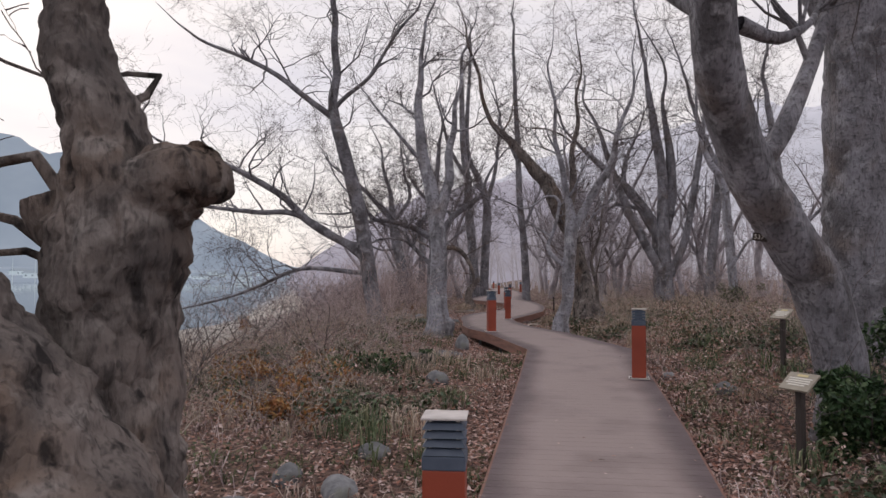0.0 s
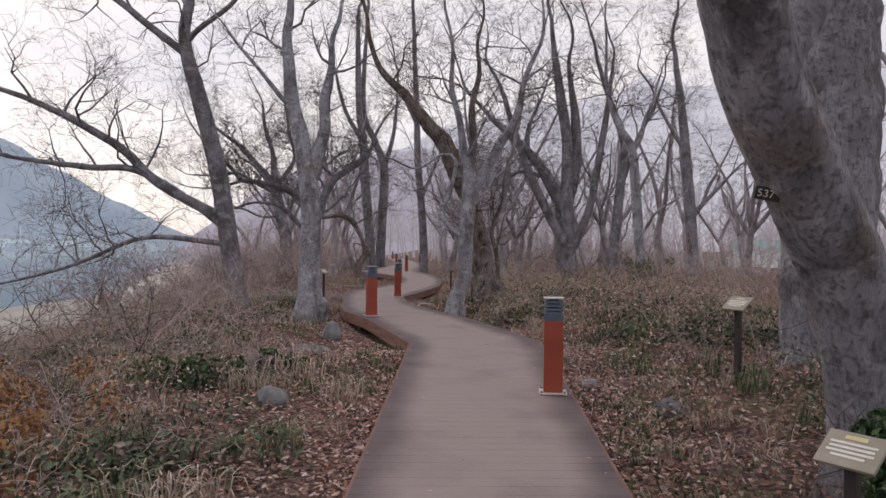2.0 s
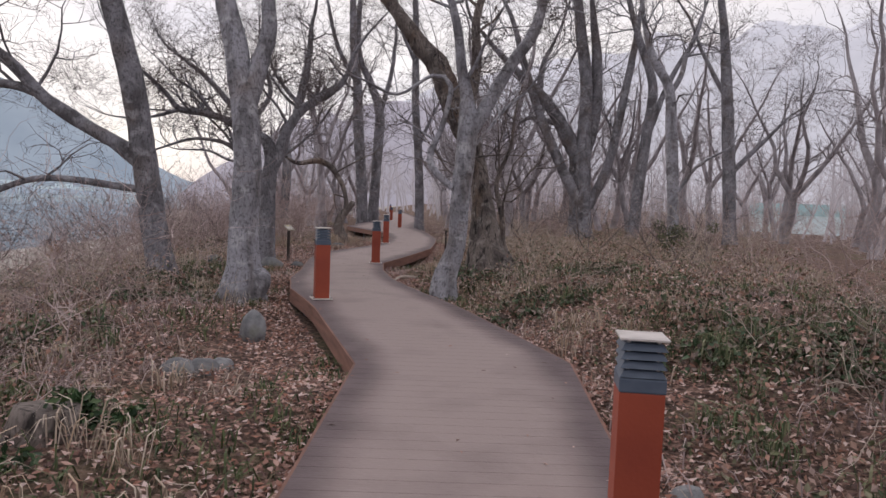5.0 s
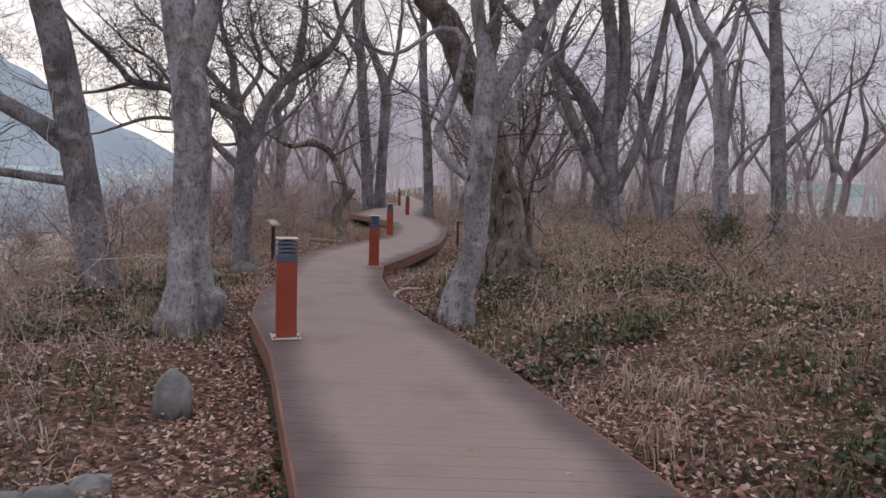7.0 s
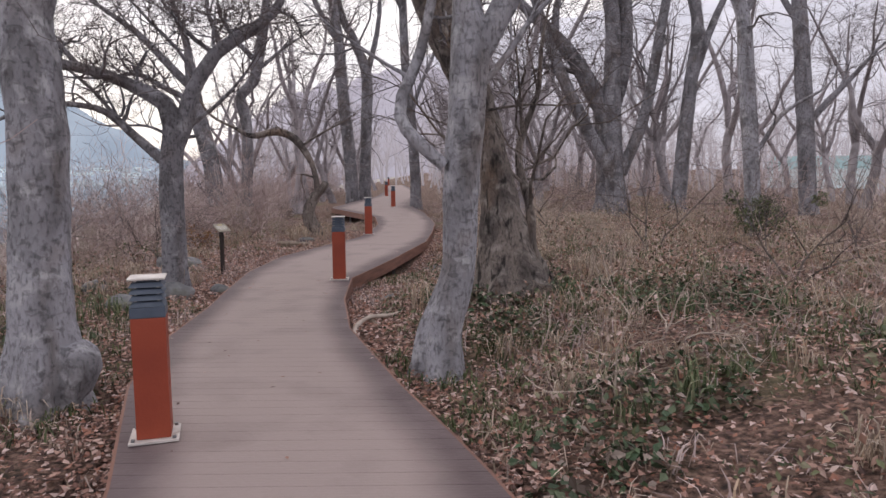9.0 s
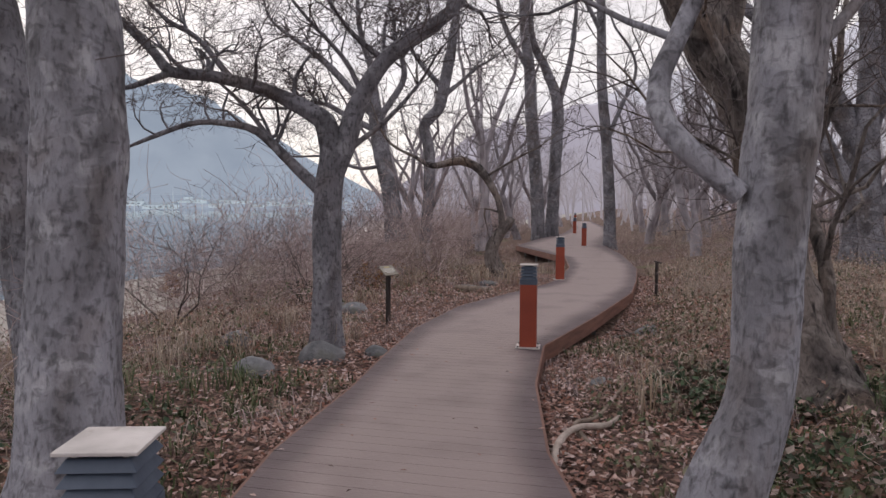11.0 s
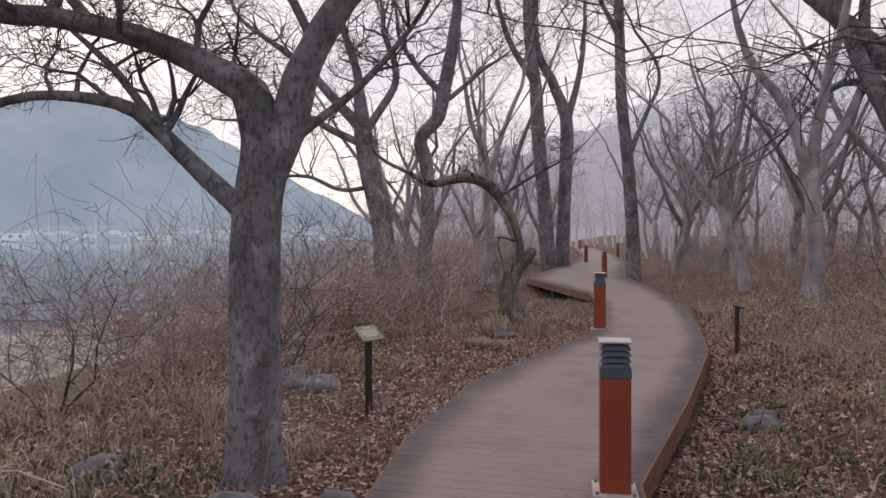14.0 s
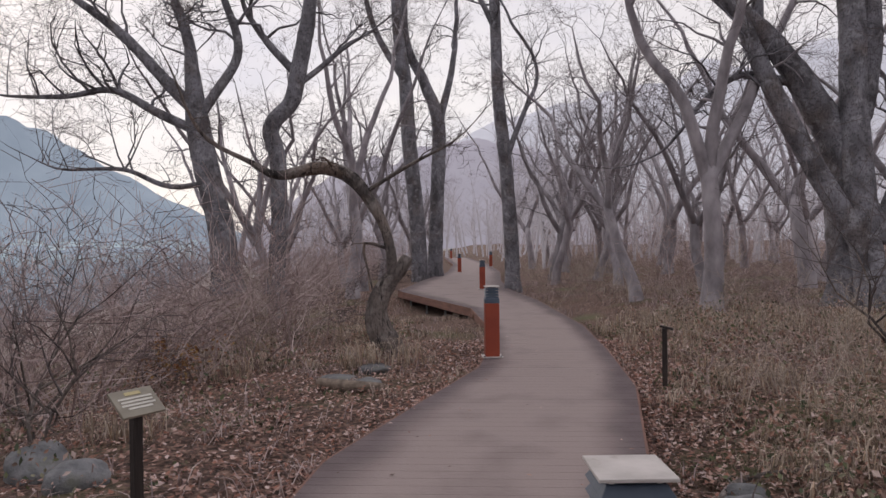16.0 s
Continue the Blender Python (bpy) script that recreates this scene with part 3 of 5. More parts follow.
# spotted
add_limb('spotted', [(2.71, 19.37, -0.47, 0.348), (2.76, 19.39, -0.19, 0.269), (2.80, 19.43, 0.24, 0.221), (2.94, 19.47, 0.80, 0.182), (2.96, 19.51, 1.43, 0.190), (3.02, 19.57, 2.14, 0.198), (3.05, 19.61, 2.69, 0.206), (2.98, 19.65, 3.17, 0.134), (2.86, 19.68, 3.63, 0.111), (2.75, 19.72, 4.18, 0.095), (2.63, 19.81, 5.36, 0.063), (2.49, 19.93, 6.94, 0.032)])
add_limb('spotted', [(3.10, 19.60, 2.62, 0.150), (3.41, 19.64, 3.18, 0.134), (3.71, 19.68, 3.74, 0.126), (4.01, 19.72, 4.23, 0.119), (4.37, 19.79, 5.19, 0.079), (4.64, 19.89, 6.62, 0.040)])
add_limb('spotted', [(2.90, 19.53, 1.66, 0.071), (2.52, 19.57, 2.08, 0.071), (2.58, 19.61, 2.60, 0.063), (2.70, 19.66, 3.31, 0.055), (2.38, 19.67, 3.46, 0.040), (1.83, 19.65, 3.13, 0.032), (1.27, 19.67, 3.34, 0.024)])
add_limb('spotted', [(3.05, 19.57, 2.14, 0.040), (3.50, 19.62, 2.87, 0.032), (3.96, 19.65, 3.28, 0.024)])
# brown
add_limb('brown', [(3.78, 22.37, -0.18, 0.574), (3.75, 22.40, 0.19, 0.445), (3.66, 22.45, 0.64, 0.333), (3.52, 22.53, 1.56, 0.204), (3.30, 22.62, 2.48, 0.195), (2.86, 22.70, 3.39, 0.241), (2.56, 22.77, 4.12, 0.222), (2.17, 22.82, 4.57, 0.185), (1.54, 22.89, 5.38, 0.130), (0.68, 22.99, 6.36, 0.074)])
add_limb('brown', [(3.89, 22.39, 0.01, 0.222), (3.97, 22.43, 0.47, 0.111), (3.91, 22.47, 0.93, 0.065)])
add_limb('brown', [(3.52, 22.38, -0.05, 0.204), (3.46, 22.43, 0.45, 0.111), (3.54, 22.47, 0.92, 0.074)])
add_limb('brown', [(3.11, 22.65, 2.84, 0.130), (3.25, 22.76, 4.05, 0.111), (3.31, 22.87, 5.16, 0.083), (3.44, 23.03, 6.91, 0.046)])
# arching
add_limb('arching', [(-1.15, 23.82, -0.55, 0.289), (-1.13, 23.84, -0.33, 0.211), (-1.13, 23.85, 0.01, 0.183), (-1.12, 23.88, 0.56, 0.178), (-1.13, 23.90, 1.23, 0.178), (-1.12, 23.92, 1.78, 0.167), (-1.07, 23.95, 2.17, 0.167), (-1.11, 23.95, 2.39, 0.144), (-1.18, 23.94, 2.60, 0.133), (-1.36, 23.90, 2.72, 0.117), (-1.63, 23.83, 2.86, 0.094), (-2.06, 23.72, 3.03, 0.078), (-2.54, 23.60, 3.14, 0.072), (-2.97, 23.49, 3.19, 0.067), (-3.13, 23.45, 3.44, 0.056), (-3.41, 23.39, 3.72, 0.050), (-3.73, 23.32, 4.00, 0.033)])
add_limb('arching', [(-1.08, 23.94, 2.00, 0.155), (-0.90, 24.01, 2.42, 0.133), (-0.80, 24.05, 2.83, 0.111), (-0.56, 24.14, 3.28, 0.100), (-0.24, 24.23, 3.56, 0.094), (0.08, 24.33, 3.78, 0.083), (0.50, 24.46, 4.22, 0.061), (0.76, 24.56, 5.00, 0.033)])
add_limb('arching', [(-1.16, 23.91, 1.78, 0.083), (-1.51, 23.83, 2.11, 0.067), (-1.84, 23.76, 2.39, 0.061), (-2.11, 23.69, 2.53, 0.044), (-2.70, 23.54, 2.58, 0.033), (-3.18, 23.40, 2.42, 0.028), (-3.52, 23.30, 2.27, 0.017)])
add_limb('arching', [(-2.94, 23.49, 3.19, 0.050), (-3.24, 23.41, 3.08, 0.039), (-3.59, 23.31, 2.97, 0.028)])
add_limb('arching', [(-2.27, 23.67, 3.08, 0.044), (-2.55, 23.61, 3.56, 0.033), (-2.92, 23.52, 3.78, 0.028), (-3.19, 23.46, 4.05, 0.017)])
add_limb('arching', [(-1.78, 23.77, 2.36, 0.033), (-2.16, 23.69, 2.78, 0.028), (-2.43, 23.62, 3.06, 0.017)])
add_limb('arching', [(-0.79, 24.03, 2.28, 0.039), (-0.45, 24.14, 2.61, 0.028), (-0.08, 24.26, 3.17, 0.017)])
add_limb('arching', [(-0.77, 24.06, 2.89, 0.039), (-0.99, 24.02, 3.39, 0.028), (-1.31, 23.95, 3.78, 0.022)])
add_limb('arching', [(-0.51, 24.15, 3.33, 0.039), (-0.88, 24.06, 3.67, 0.028), (-1.21, 24.00, 4.22, 0.017)])
# crooked
add_limb('crooked', [(-0.46, 32.61, -0.50, 0.288), (-0.51, 32.61, -0.08, 0.212), (-0.69, 32.60, 0.43, 0.169), (-0.57, 32.61, 0.85, 0.135), (-0.32, 32.63, 1.15, 0.102), (-0.20, 32.64, 1.32, 0.085)])
add_limb('crooked', [(-0.49, 32.62, 0.94, 0.085), (-0.43, 32.63, 1.53, 0.076), (-0.60, 32.62, 2.00, 0.085), (-0.98, 32.61, 2.47, 0.102), (-1.48, 32.58, 2.66, 0.102), (-2.16, 32.54, 2.55, 0.068), (-2.58, 32.51, 2.74, 0.042)])
add_limb('crooked', [(-0.73, 32.62, 2.30, 0.034), (-0.05, 32.66, 2.75, 0.025), (0.38, 32.69, 3.00, 0.017)])
add_limb('crooked', [(-0.48, 32.63, 1.45, 0.025), (-0.78, 32.61, 1.53, 0.025), (-0.82, 32.60, 1.20, 0.017)])
# straight
add_limb('straight', [(1.90, 45.55, -0.49, 0.439), (1.86, 45.56, 0.11, 0.339), (1.80, 45.59, 1.91, 0.299), (1.63, 45.61, 4.30, 0.280), (1.44, 45.62, 6.30, 0.260), (1.37, 45.65, 8.29, 0.240), (1.32, 45.67, 9.89, 0.220), (1.13, 45.72, 13.88, 0.160), (1.01, 45.79, 17.87, 0.080)])
add_limb('straight', [(1.63, 45.60, 4.10, 0.140), (2.27, 45.75, 5.90, 0.100), (2.75, 45.85, 7.10, 0.080), (1.95, 45.76, 8.89, 0.060)])
add_limb('straight', [(1.36, 45.66, 8.69, 0.120), (0.37, 45.53, 10.68, 0.100), (-0.04, 45.51, 13.08, 0.060)])
# twin
add_limb('twin', [(-1.95, 53.02, -0.64, 0.474), (-1.91, 53.05, 0.15, 0.369), (-2.03, 53.08, 2.52, 0.343), (-2.33, 53.10, 5.95, 0.316), (-2.48, 53.13, 8.58, 0.290), (-2.81, 53.13, 11.21, 0.237), (-2.93, 53.23, 17.27, 0.132)])
add_limb('twin', [(-2.48, 53.13, 8.58, 0.158), (-3.80, 52.96, 10.95, 0.132), (-4.60, 52.89, 14.11, 0.079)])
# twinb
add_limb('twinb', [(-1.33, 54.14, -0.70, 0.434), (-1.33, 54.15, 0.11, 0.353), (-1.22, 54.24, 3.37, 0.326), (-1.11, 54.33, 6.90, 0.299), (-1.74, 54.27, 8.80, 0.244), (-2.61, 54.17, 11.24, 0.190), (-2.39, 54.35, 17.75, 0.109)])
add_limb('twinb', [(-1.11, 54.33, 6.90, 0.190), (-0.46, 54.50, 9.61, 0.136), (-0.21, 54.61, 12.87, 0.081)])
# bluegrey
add_limb('bluegrey', [(5.08, 8.57, -0.64, 0.315), (5.02, 8.54, -0.14, 0.241), (4.89, 8.39, 0.64, 0.228), (4.64, 8.24, 1.29, 0.234), (4.31, 7.98, 1.71, 0.218), (3.93, 7.71, 2.20, 0.212), (3.68, 7.46, 2.65, 0.201), (3.48, 7.12, 3.05, 0.186), (3.38, 6.89, 3.53, 0.176), (3.24, 6.54, 4.25, 0.142), (3.14, 6.28, 5.28, 0.082)])
add_limb('bluegrey', [(3.90, 7.71, 2.14, 0.101), (4.37, 8.04, 2.98, 0.084), (4.75, 8.36, 3.71, 0.066), (5.05, 8.66, 4.62, 0.046)])
add_limb('bluegrey', [(3.33, 6.89, 3.44, 0.098), (3.06, 7.04, 3.70, 0.083), (2.72, 7.19, 4.16, 0.062), (2.25, 7.30, 4.85, 0.040)])
add_limb('bluegrey', [(3.61, 7.12, 3.40, 0.074), (4.00, 7.37, 3.35, 0.053), (4.37, 7.61, 3.57, 0.035)])
# thick
add_limb('thick', [(6.86, 12.12, -0.84, 0.692), (6.79, 12.07, 0.14, 0.554), (6.71, 12.01, 1.28, 0.489), (6.71, 11.95, 2.90, 0.472), (6.67, 11.89, 4.12, 0.456), (6.71, 11.85, 5.35, 0.440), (6.88, 11.80, 6.97, 0.367), (6.76, 11.69, 9.41, 0.204)])
add_limb('thick', [(6.67, 11.88, 4.37, 0.244), (6.19, 11.79, 5.18, 0.212), (5.70, 11.70, 5.99, 0.163), (5.06, 11.57, 7.37, 0.098)])
add_limb('thick', [(6.79, 11.87, 5.02, 0.212), (7.48, 11.92, 5.84, 0.179), (8.13, 11.94, 7.14, 0.114)])
# rightbig
add_limb('rightbig', [(8.72, 37.56, -0.49, 0.719), (8.66, 37.56, 0.11, 0.575), (8.61, 37.57, 1.19, 0.479), (8.57, 37.58, 2.39, 0.503), (8.52, 37.58, 3.47, 0.539), (8.05, 37.56, 4.19, 0.407), (7.46, 37.54, 5.16, 0.335), (6.75, 37.50, 6.00, 0.287), (5.80, 37.46, 6.85, 0.216), (4.50, 37.39, 8.06, 0.108)])
add_limb('rightbig', [(8.64, 37.59, 3.47, 0.407), (8.95, 37.62, 4.78, 0.383), (9.08, 37.64, 5.98, 0.347), (9.04, 37.66, 7.77, 0.264), (8.70, 37.66, 10.17, 0.120)])
add_limb('rightbig', [(6.75, 37.50, 6.00, 0.168), (6.82, 37.52, 7.08, 0.144), (7.25, 37.56, 8.39, 0.072)])
add_limb('rightbig', [(7.69, 37.55, 4.79, 0.120), (6.62, 37.49, 5.04, 0.096), (5.66, 37.42, 4.46, 0.072), (4.81, 37.37, 3.51, 0.036)])
# bankold
add_limb('bankold', [(-4.13, 35.81, 0.56, 0.492), (-4.18, 35.81, 1.01, 0.380), (-4.28, 35.81, 1.90, 0.335), (-4.55, 35.81, 3.02, 0.313), (-4.71, 35.81, 3.92, 0.291), (-4.76, 35.81, 4.37, 0.246), (-4.86, 35.81, 5.37, 0.145), (-5.13, 35.80, 6.38, 0.112), (-5.34, 35.80, 7.73, 0.056)])
add_limb('bankold', [(-4.70, 35.81, 4.14, 0.190), (-5.26, 35.78, 4.71, 0.157), (-6.03, 35.74, 5.50, 0.134), (-6.81, 35.70, 6.18, 0.101), (-7.91, 35.65, 7.08, 0.056)])
add_limb('bankold', [(-4.54, 35.81, 3.69, 0.134), (-5.49, 35.76, 4.15, 0.112), (-6.37, 35.71, 4.61, 0.089), (-7.27, 35.66, 4.50, 0.067), (-8.38, 35.59, 4.52, 0.034)])
add_limb('bankold', [(-4.33, 35.82, 2.80, 0.078), (-5.28, 35.76, 2.69, 0.067), (-6.17, 35.71, 3.04, 0.056), (-7.28, 35.64, 3.05, 0.034)])
add_limb('bankold', [(-4.68, 35.81, 4.03, 0.134), (-3.91, 35.86, 5.25, 0.112), (-4.12, 35.86, 6.37, 0.089), (-4.34, 35.86, 7.49, 0.045)])
# bankslim
add_limb('bankslim', [(-3.50, 36.85, 0.48, 0.311), (-3.47, 36.85, 0.96, 0.240), (-3.40, 36.87, 2.15, 0.240), (-3.44, 36.88, 3.35, 0.228), (-3.56, 36.88, 4.01, 0.216), (-3.13, 36.91, 4.55, 0.216), (-2.95, 36.92, 5.26, 0.216), (-2.76, 36.94, 6.22, 0.192), (-2.63, 36.96, 7.18, 0.156), (-2.43, 36.99, 9.09, 0.072)])
add_limb('bankslim', [(-3.01, 36.92, 5.15, 0.120), (-3.66, 36.89, 5.87, 0.096), (-4.13, 36.87, 6.71, 0.060)])
add_limb('bankslim', [(-2.95, 36.92, 4.90, 0.084), (-2.11, 36.98, 5.61, 0.072), (-1.50, 37.02, 5.97, 0.036)])
# manylimbed
add_limb('manylimbed', [(8.86, 36.76, -0.81, 0.540), (8.84, 36.82, -0.19, 0.415), (8.67, 36.99, 1.66, 0.374), (8.59, 37.24, 4.35, 0.353), (8.63, 37.43, 6.42, 0.332), (8.36, 37.63, 8.48, 0.291), (7.95, 37.91, 11.57, 0.145)])
add_limb('manylimbed', [(8.58, 36.97, 1.45, 0.291), (7.59, 37.14, 3.28, 0.270), (6.69, 37.34, 5.32, 0.228), (6.00, 37.53, 7.37, 0.187), (5.32, 37.72, 9.42, 0.104)])
add_limb('manylimbed', [(8.89, 36.97, 1.46, 0.249), (9.66, 37.15, 3.35, 0.228), (10.20, 37.40, 6.05, 0.208), (10.64, 37.63, 8.55, 0.166), (10.89, 37.82, 10.63, 0.083)])
# slim
add_limb('slim', [(9.53, 28.39, -0.09, 0.309), (9.52, 28.42, 0.18, 0.239), (9.48, 28.53, 1.44, 0.211), (9.37, 28.73, 3.54, 0.211), (9.26, 28.86, 4.94, 0.183), (8.81, 28.94, 5.76, 0.155), (8.49, 29.05, 7.01, 0.098)])
add_limb('slim', [(9.29, 28.84, 4.80, 0.112), (9.79, 28.96, 6.07, 0.084), (10.31, 29.09, 7.49, 0.042)])
add_limb('slim', [(9.47, 28.56, 1.72, 0.070), (10.17, 28.65, 2.73, 0.056), (11.00, 28.70, 3.31, 0.028)])
# dusky
add_limb('dusky', [(13.04, 32.77, -0.46, 0.422), (13.01, 32.83, 0.24, 0.316), (12.95, 33.03, 2.34, 0.281), (12.81, 33.27, 4.96, 0.264), (12.64, 33.51, 7.58, 0.211), (12.38, 33.76, 10.20, 0.105)])
add_limb('dusky', [(12.90, 33.06, 2.69, 0.141), (13.82, 33.16, 3.77, 0.105), (15.01, 33.25, 4.85, 0.053)])
add_limb('dusky', [(12.78, 33.32, 5.48, 0.123), (11.96, 33.45, 6.86, 0.088), (11.20, 33.61, 8.58, 0.053)])
# slanting
add_limb('slanting', [(10.40, 35.78, -0.47, 0.399), (10.44, 35.86, 0.33, 0.319), (10.62, 36.04, 2.32, 0.280), (10.85, 36.23, 4.32, 0.260), (11.05, 36.41, 6.32, 0.240), (10.43, 36.60, 8.28, 0.180), (9.76, 36.82, 10.65, 0.100)])
add_limb('slanting', [(10.95, 36.25, 4.52, 0.160), (11.68, 36.43, 6.53, 0.140), (12.62, 36.60, 8.35, 0.080)])


STUBS = {("gnarled", 1), ("gnarled", 3), ("forked", 2), ("crooked", 0)}
SLIMMER = {"spotted", "manylimbed", "slim", "dusky", "slanting", "rightbig", "straight", "bankold", "bankslim"}
HEROES = [
    # tree, bark, label, shoots on the trunk, shoots on a limb, reach, sides of the trunk, knobbliness
    ("gnarled", BARK_BROWN, "old gnarled tree with peeling brown bark and a sawn stub", 0, 2, 0.45, 84, 0.20),
    ("leaning", BARK_DUSK, "leaning bare grey tree with long low limbs", 9, 10, 2.0, 12, 0.06),
    ("forked", BARK_GREY, "forked grey tree with a swollen burl at its foot", 8, 6, 1.5, 32, 0.08),
    ("spotted", BARK_GREY, "pale grey tree with dark knots beside the boardwalk", 8, 8, 1.7, 32, 0.08),
    ("brown", BARK_BROWN, "brown-barked tree with a flared fluted foot", 7, 7, 2.0, 32, 0.14),
    ("arching", BARK_DUSK, "grey tree with wide arching limbs above stones", 9, 8, 1.1, 32, 0.07),
    ("crooked", BARK_BROWN, "small crooked tree with an arched limb and broken stub", 1, 4, 0.7, 12, 0.14),
    ("straight", BARK_DUSK, "tall straight grey tree beside the boardwalk", 14, 6, 2.2, 12, 0.05),
    ("twin", BARK_DUSK, "tall slender tree behind the boardwalk bend", 12, 6, 2.2, 10, 0.05),
    ("twinb", BARK_DUSK, "tall slender tree beside its twin", 12, 6, 2.2, 10, 0.05),
    ("bluegrey", BARK_DUSK, "thick leaning tree with smooth blue-grey bark", 4, 6, 2.0, 32, 0.07),
    ("rightbig", BARK_DUSK, "big old tree with spreading crooked limbs", 10, 10, 2.0, 16, 0.09),
    ("bankold", BARK_DUSK, "old tree on the bank with drooping twiggy limbs", 12, 13, 1.8, 14, 0.08),
    ("bankslim", BARK_DUSK, "crooked slender tree on the lake bank", 12, 9, 1.6, 12, 0.08),
    ("manylimbed", BARK_DUSK, "tree with three steep grey limbs in the wood", 10, 9, 2.4, 12, 0.06),
    ("slim", BARK_GREY, "slim pale grey tree in the brush", 10, 6, 1.6, 10, 0.06),
    ("dusky", BARK_DUSK, "dusky upright tree in the brush", 12, 8, 2.0, 10, 0.06),
    ("slanting", BARK_DUSK, "slanting grey tree in the wood", 10, 8, 2.2, 10, 0.06),
    ("thick", BARK_DUSK, "thick upright old tree with dark bark", 3, 4, 2.4, 32, 0.09),
]


def foot_y(key):
    return TREE_LIMBS[key][0][0][1]


for i, (key, bark_mat, label, on_trunk, on_limb, reach, sides, knob) in enumerate(HEROES):
    g = Grower(100 + i)
    for j, points in enumerate(TREE_LIMBS[key]):
        thick = points[0][3]
        if (key, j) not in STUBS:
            # carry the limb on upwards to a thin end
            slim = 0.78 if key in SLIMMER else 1.0
            points = [(x, y, z, r * slim) for x, y, z, r in points]
            (x0, y0, z0, r0), (x, y, z, r) = points[-2:]
            d = Vector((x - x0, y - y0, z - z0)).normalized()
            for k in range(3):
                d = (d + Vector((g.rng.gauss(0, 0.22), g.rng.gauss(0, 0.22), 0.22))).normalized()
                s = min(1.6, max(0.25, r * 16))
                x, y, z = x + d.x * s, y + d.y * s, z + d.z * s
                points = points + [(x, y, z, max(0.008, r * (0.72, 0.45, 0.2)[k]))]
        g.limb(points, sides if j == 0 or thick > 0.1 else 8, knob if thick > 0.05 else 0.05, 0.022 if key == "gnarled" and thick > 0.1 else 0.08 if thick > 0.15 else 0.14,
               0 if (key, j) in STUBS else on_trunk if j == 0 else (on_limb if thick < 0.16 or len(points) > 4 else 0), 0.42 if j == 0 else 0.25, reach, 0.14, (2, 2) if key == "gnarled" else (5, 4, 3) if foot_y(key) > 34 else (5, 5, 3),
               ground_z(points[0][0], points[0][1]) if j == 0 and key != "gnarled" else None, 0.016 if key == "gnarled" and thick > 0.1 else 0.0)
    foot = TREE_LIMBS[key][0][0]
    g.finish(label, bark_mat, (foot[0], foot[1], ground_z(foot[0], foot[1]) - 0.1))


def wood_tree(seed, height, lean, forks):
    """A bare tree of the wood: a bent trunk that forks low, with steep limbs."""
    rng = random.Random(seed)
    g = Grower(seed)
    r = 0.018 * height + 0.03
    low = rng.uniform(0.22, 0.36) * height
    trunk = [(0, 0, -0.4, r * 1.5), (0, 0, 0.1, r * 1.2)]
    x = y = 0.0
    for k in range(1, 4):
        x, y = x + lean * low / 3 + rng.gauss(0, 0.06), y + rng.gauss(0, 0.08)
        trunk.append((x, y, low * k / 3, r * (1 - 0.08 * k)))
    g.limb(trunk, 9, 0.07, 0.3)
    for f in range(forks):
        a = 6.283 * f / forks + rng.uniform(-0.5, 0.5)
        px, py, pz, out = x, y, low * rng.uniform(0.8, 0.98), rng.uniform(0.28, 0.8)
        pts = [(px, py, pz, r * 0.68)]
        for k in range(1, 6):
            px += math.cos(a) * out * height * 0.11 + rng.gauss(0, 0.19)
            py += math.sin(a) * out * height * 0.11 + rng.gauss(0, 0.19)
            pz += height * 0.135 * rng.uniform(0.8, 1.15)
            pts.append((px, py, pz, r * 0.68 * (1 - 0.17 * k)))
        g.limb(pts, 6, 0.05, 0.5, 5, 0.12, height * 0.19, 0.2, kids=(4, 4, 2))
    return g.finish("bare grey woodland tree in winter", BARK_HAZED, fine=TWIG_HAZED)


PROTO = [wood_tree(7, 8.0, 0.10, 3), wood_tree(8, 9.5, -0.14, 2), wood_tree(9, 7.0, 0.30, 3), wood_tree(10, 10.0, 0.02, 3), wood_tree(12, 8.5, -0.32, 2), wood_tree(15, 6.5, 0.2, 4)]
SPOTS = [(16.5, 36), (9.3, 41), (14.5, 27), (5.6, 37), (19, 41), (22, 30), (12.5, 47), (5.2, 45), (19, 50), (16, 57), (9.5, 57), (4.6, 55), (24, 56), (13.5, 66), (6.0, 66), (3.6, 62), (19, 68), (14, 20),
         (27, 38), (-4.6, 41), (-6.4, 48), (-3.6, 48), (-4.2, 57), (-7.5, 60), (-3.6, 66), (-6.6, 72), (-2.8, 78), (-9.5, 52), (3.5, 80), (7.5, 84), (14, 80), (-5.5, 88), (3.6, 50), (10, 72), (4.6, 39.5), (7.0, 42), (3.4, 47.0), (-3.3, 44.5), (-3.0, 53), (8, 50), (11, 44), (-2.8, 61),
         (18, 33), (21, 46), (15, 43), (26, 47), (30, 52), (24, 36), (28, 62), (17, 62), (12, 60), (22, 64), (31, 44), (6.5, 54), (8, 61), (34, 58), (12, 53), (5.4, 73), (11, 38.5), (5, 48), (6.8, 58), (9.2, 65), (4.4, 60), (12, 56), (14.5, 50), (-5.5, 43), (-5, 52)]
rng = random.Random(5)
for i, (x, y) in enumerate(SPOTS):
    s = rng.uniform(0.8, 1.15)
    m = Matrix.Translation((x, y, ground_z(x, y))) @ Matrix.Rotation(rng.uniform(0, 6.283), 4, 'Z')
    if i < len(PROTO):
        PROTO[i].matrix_basis = m
    else:
        copy_thing(PROTO[rng.randrange(len(PROTO))], m)


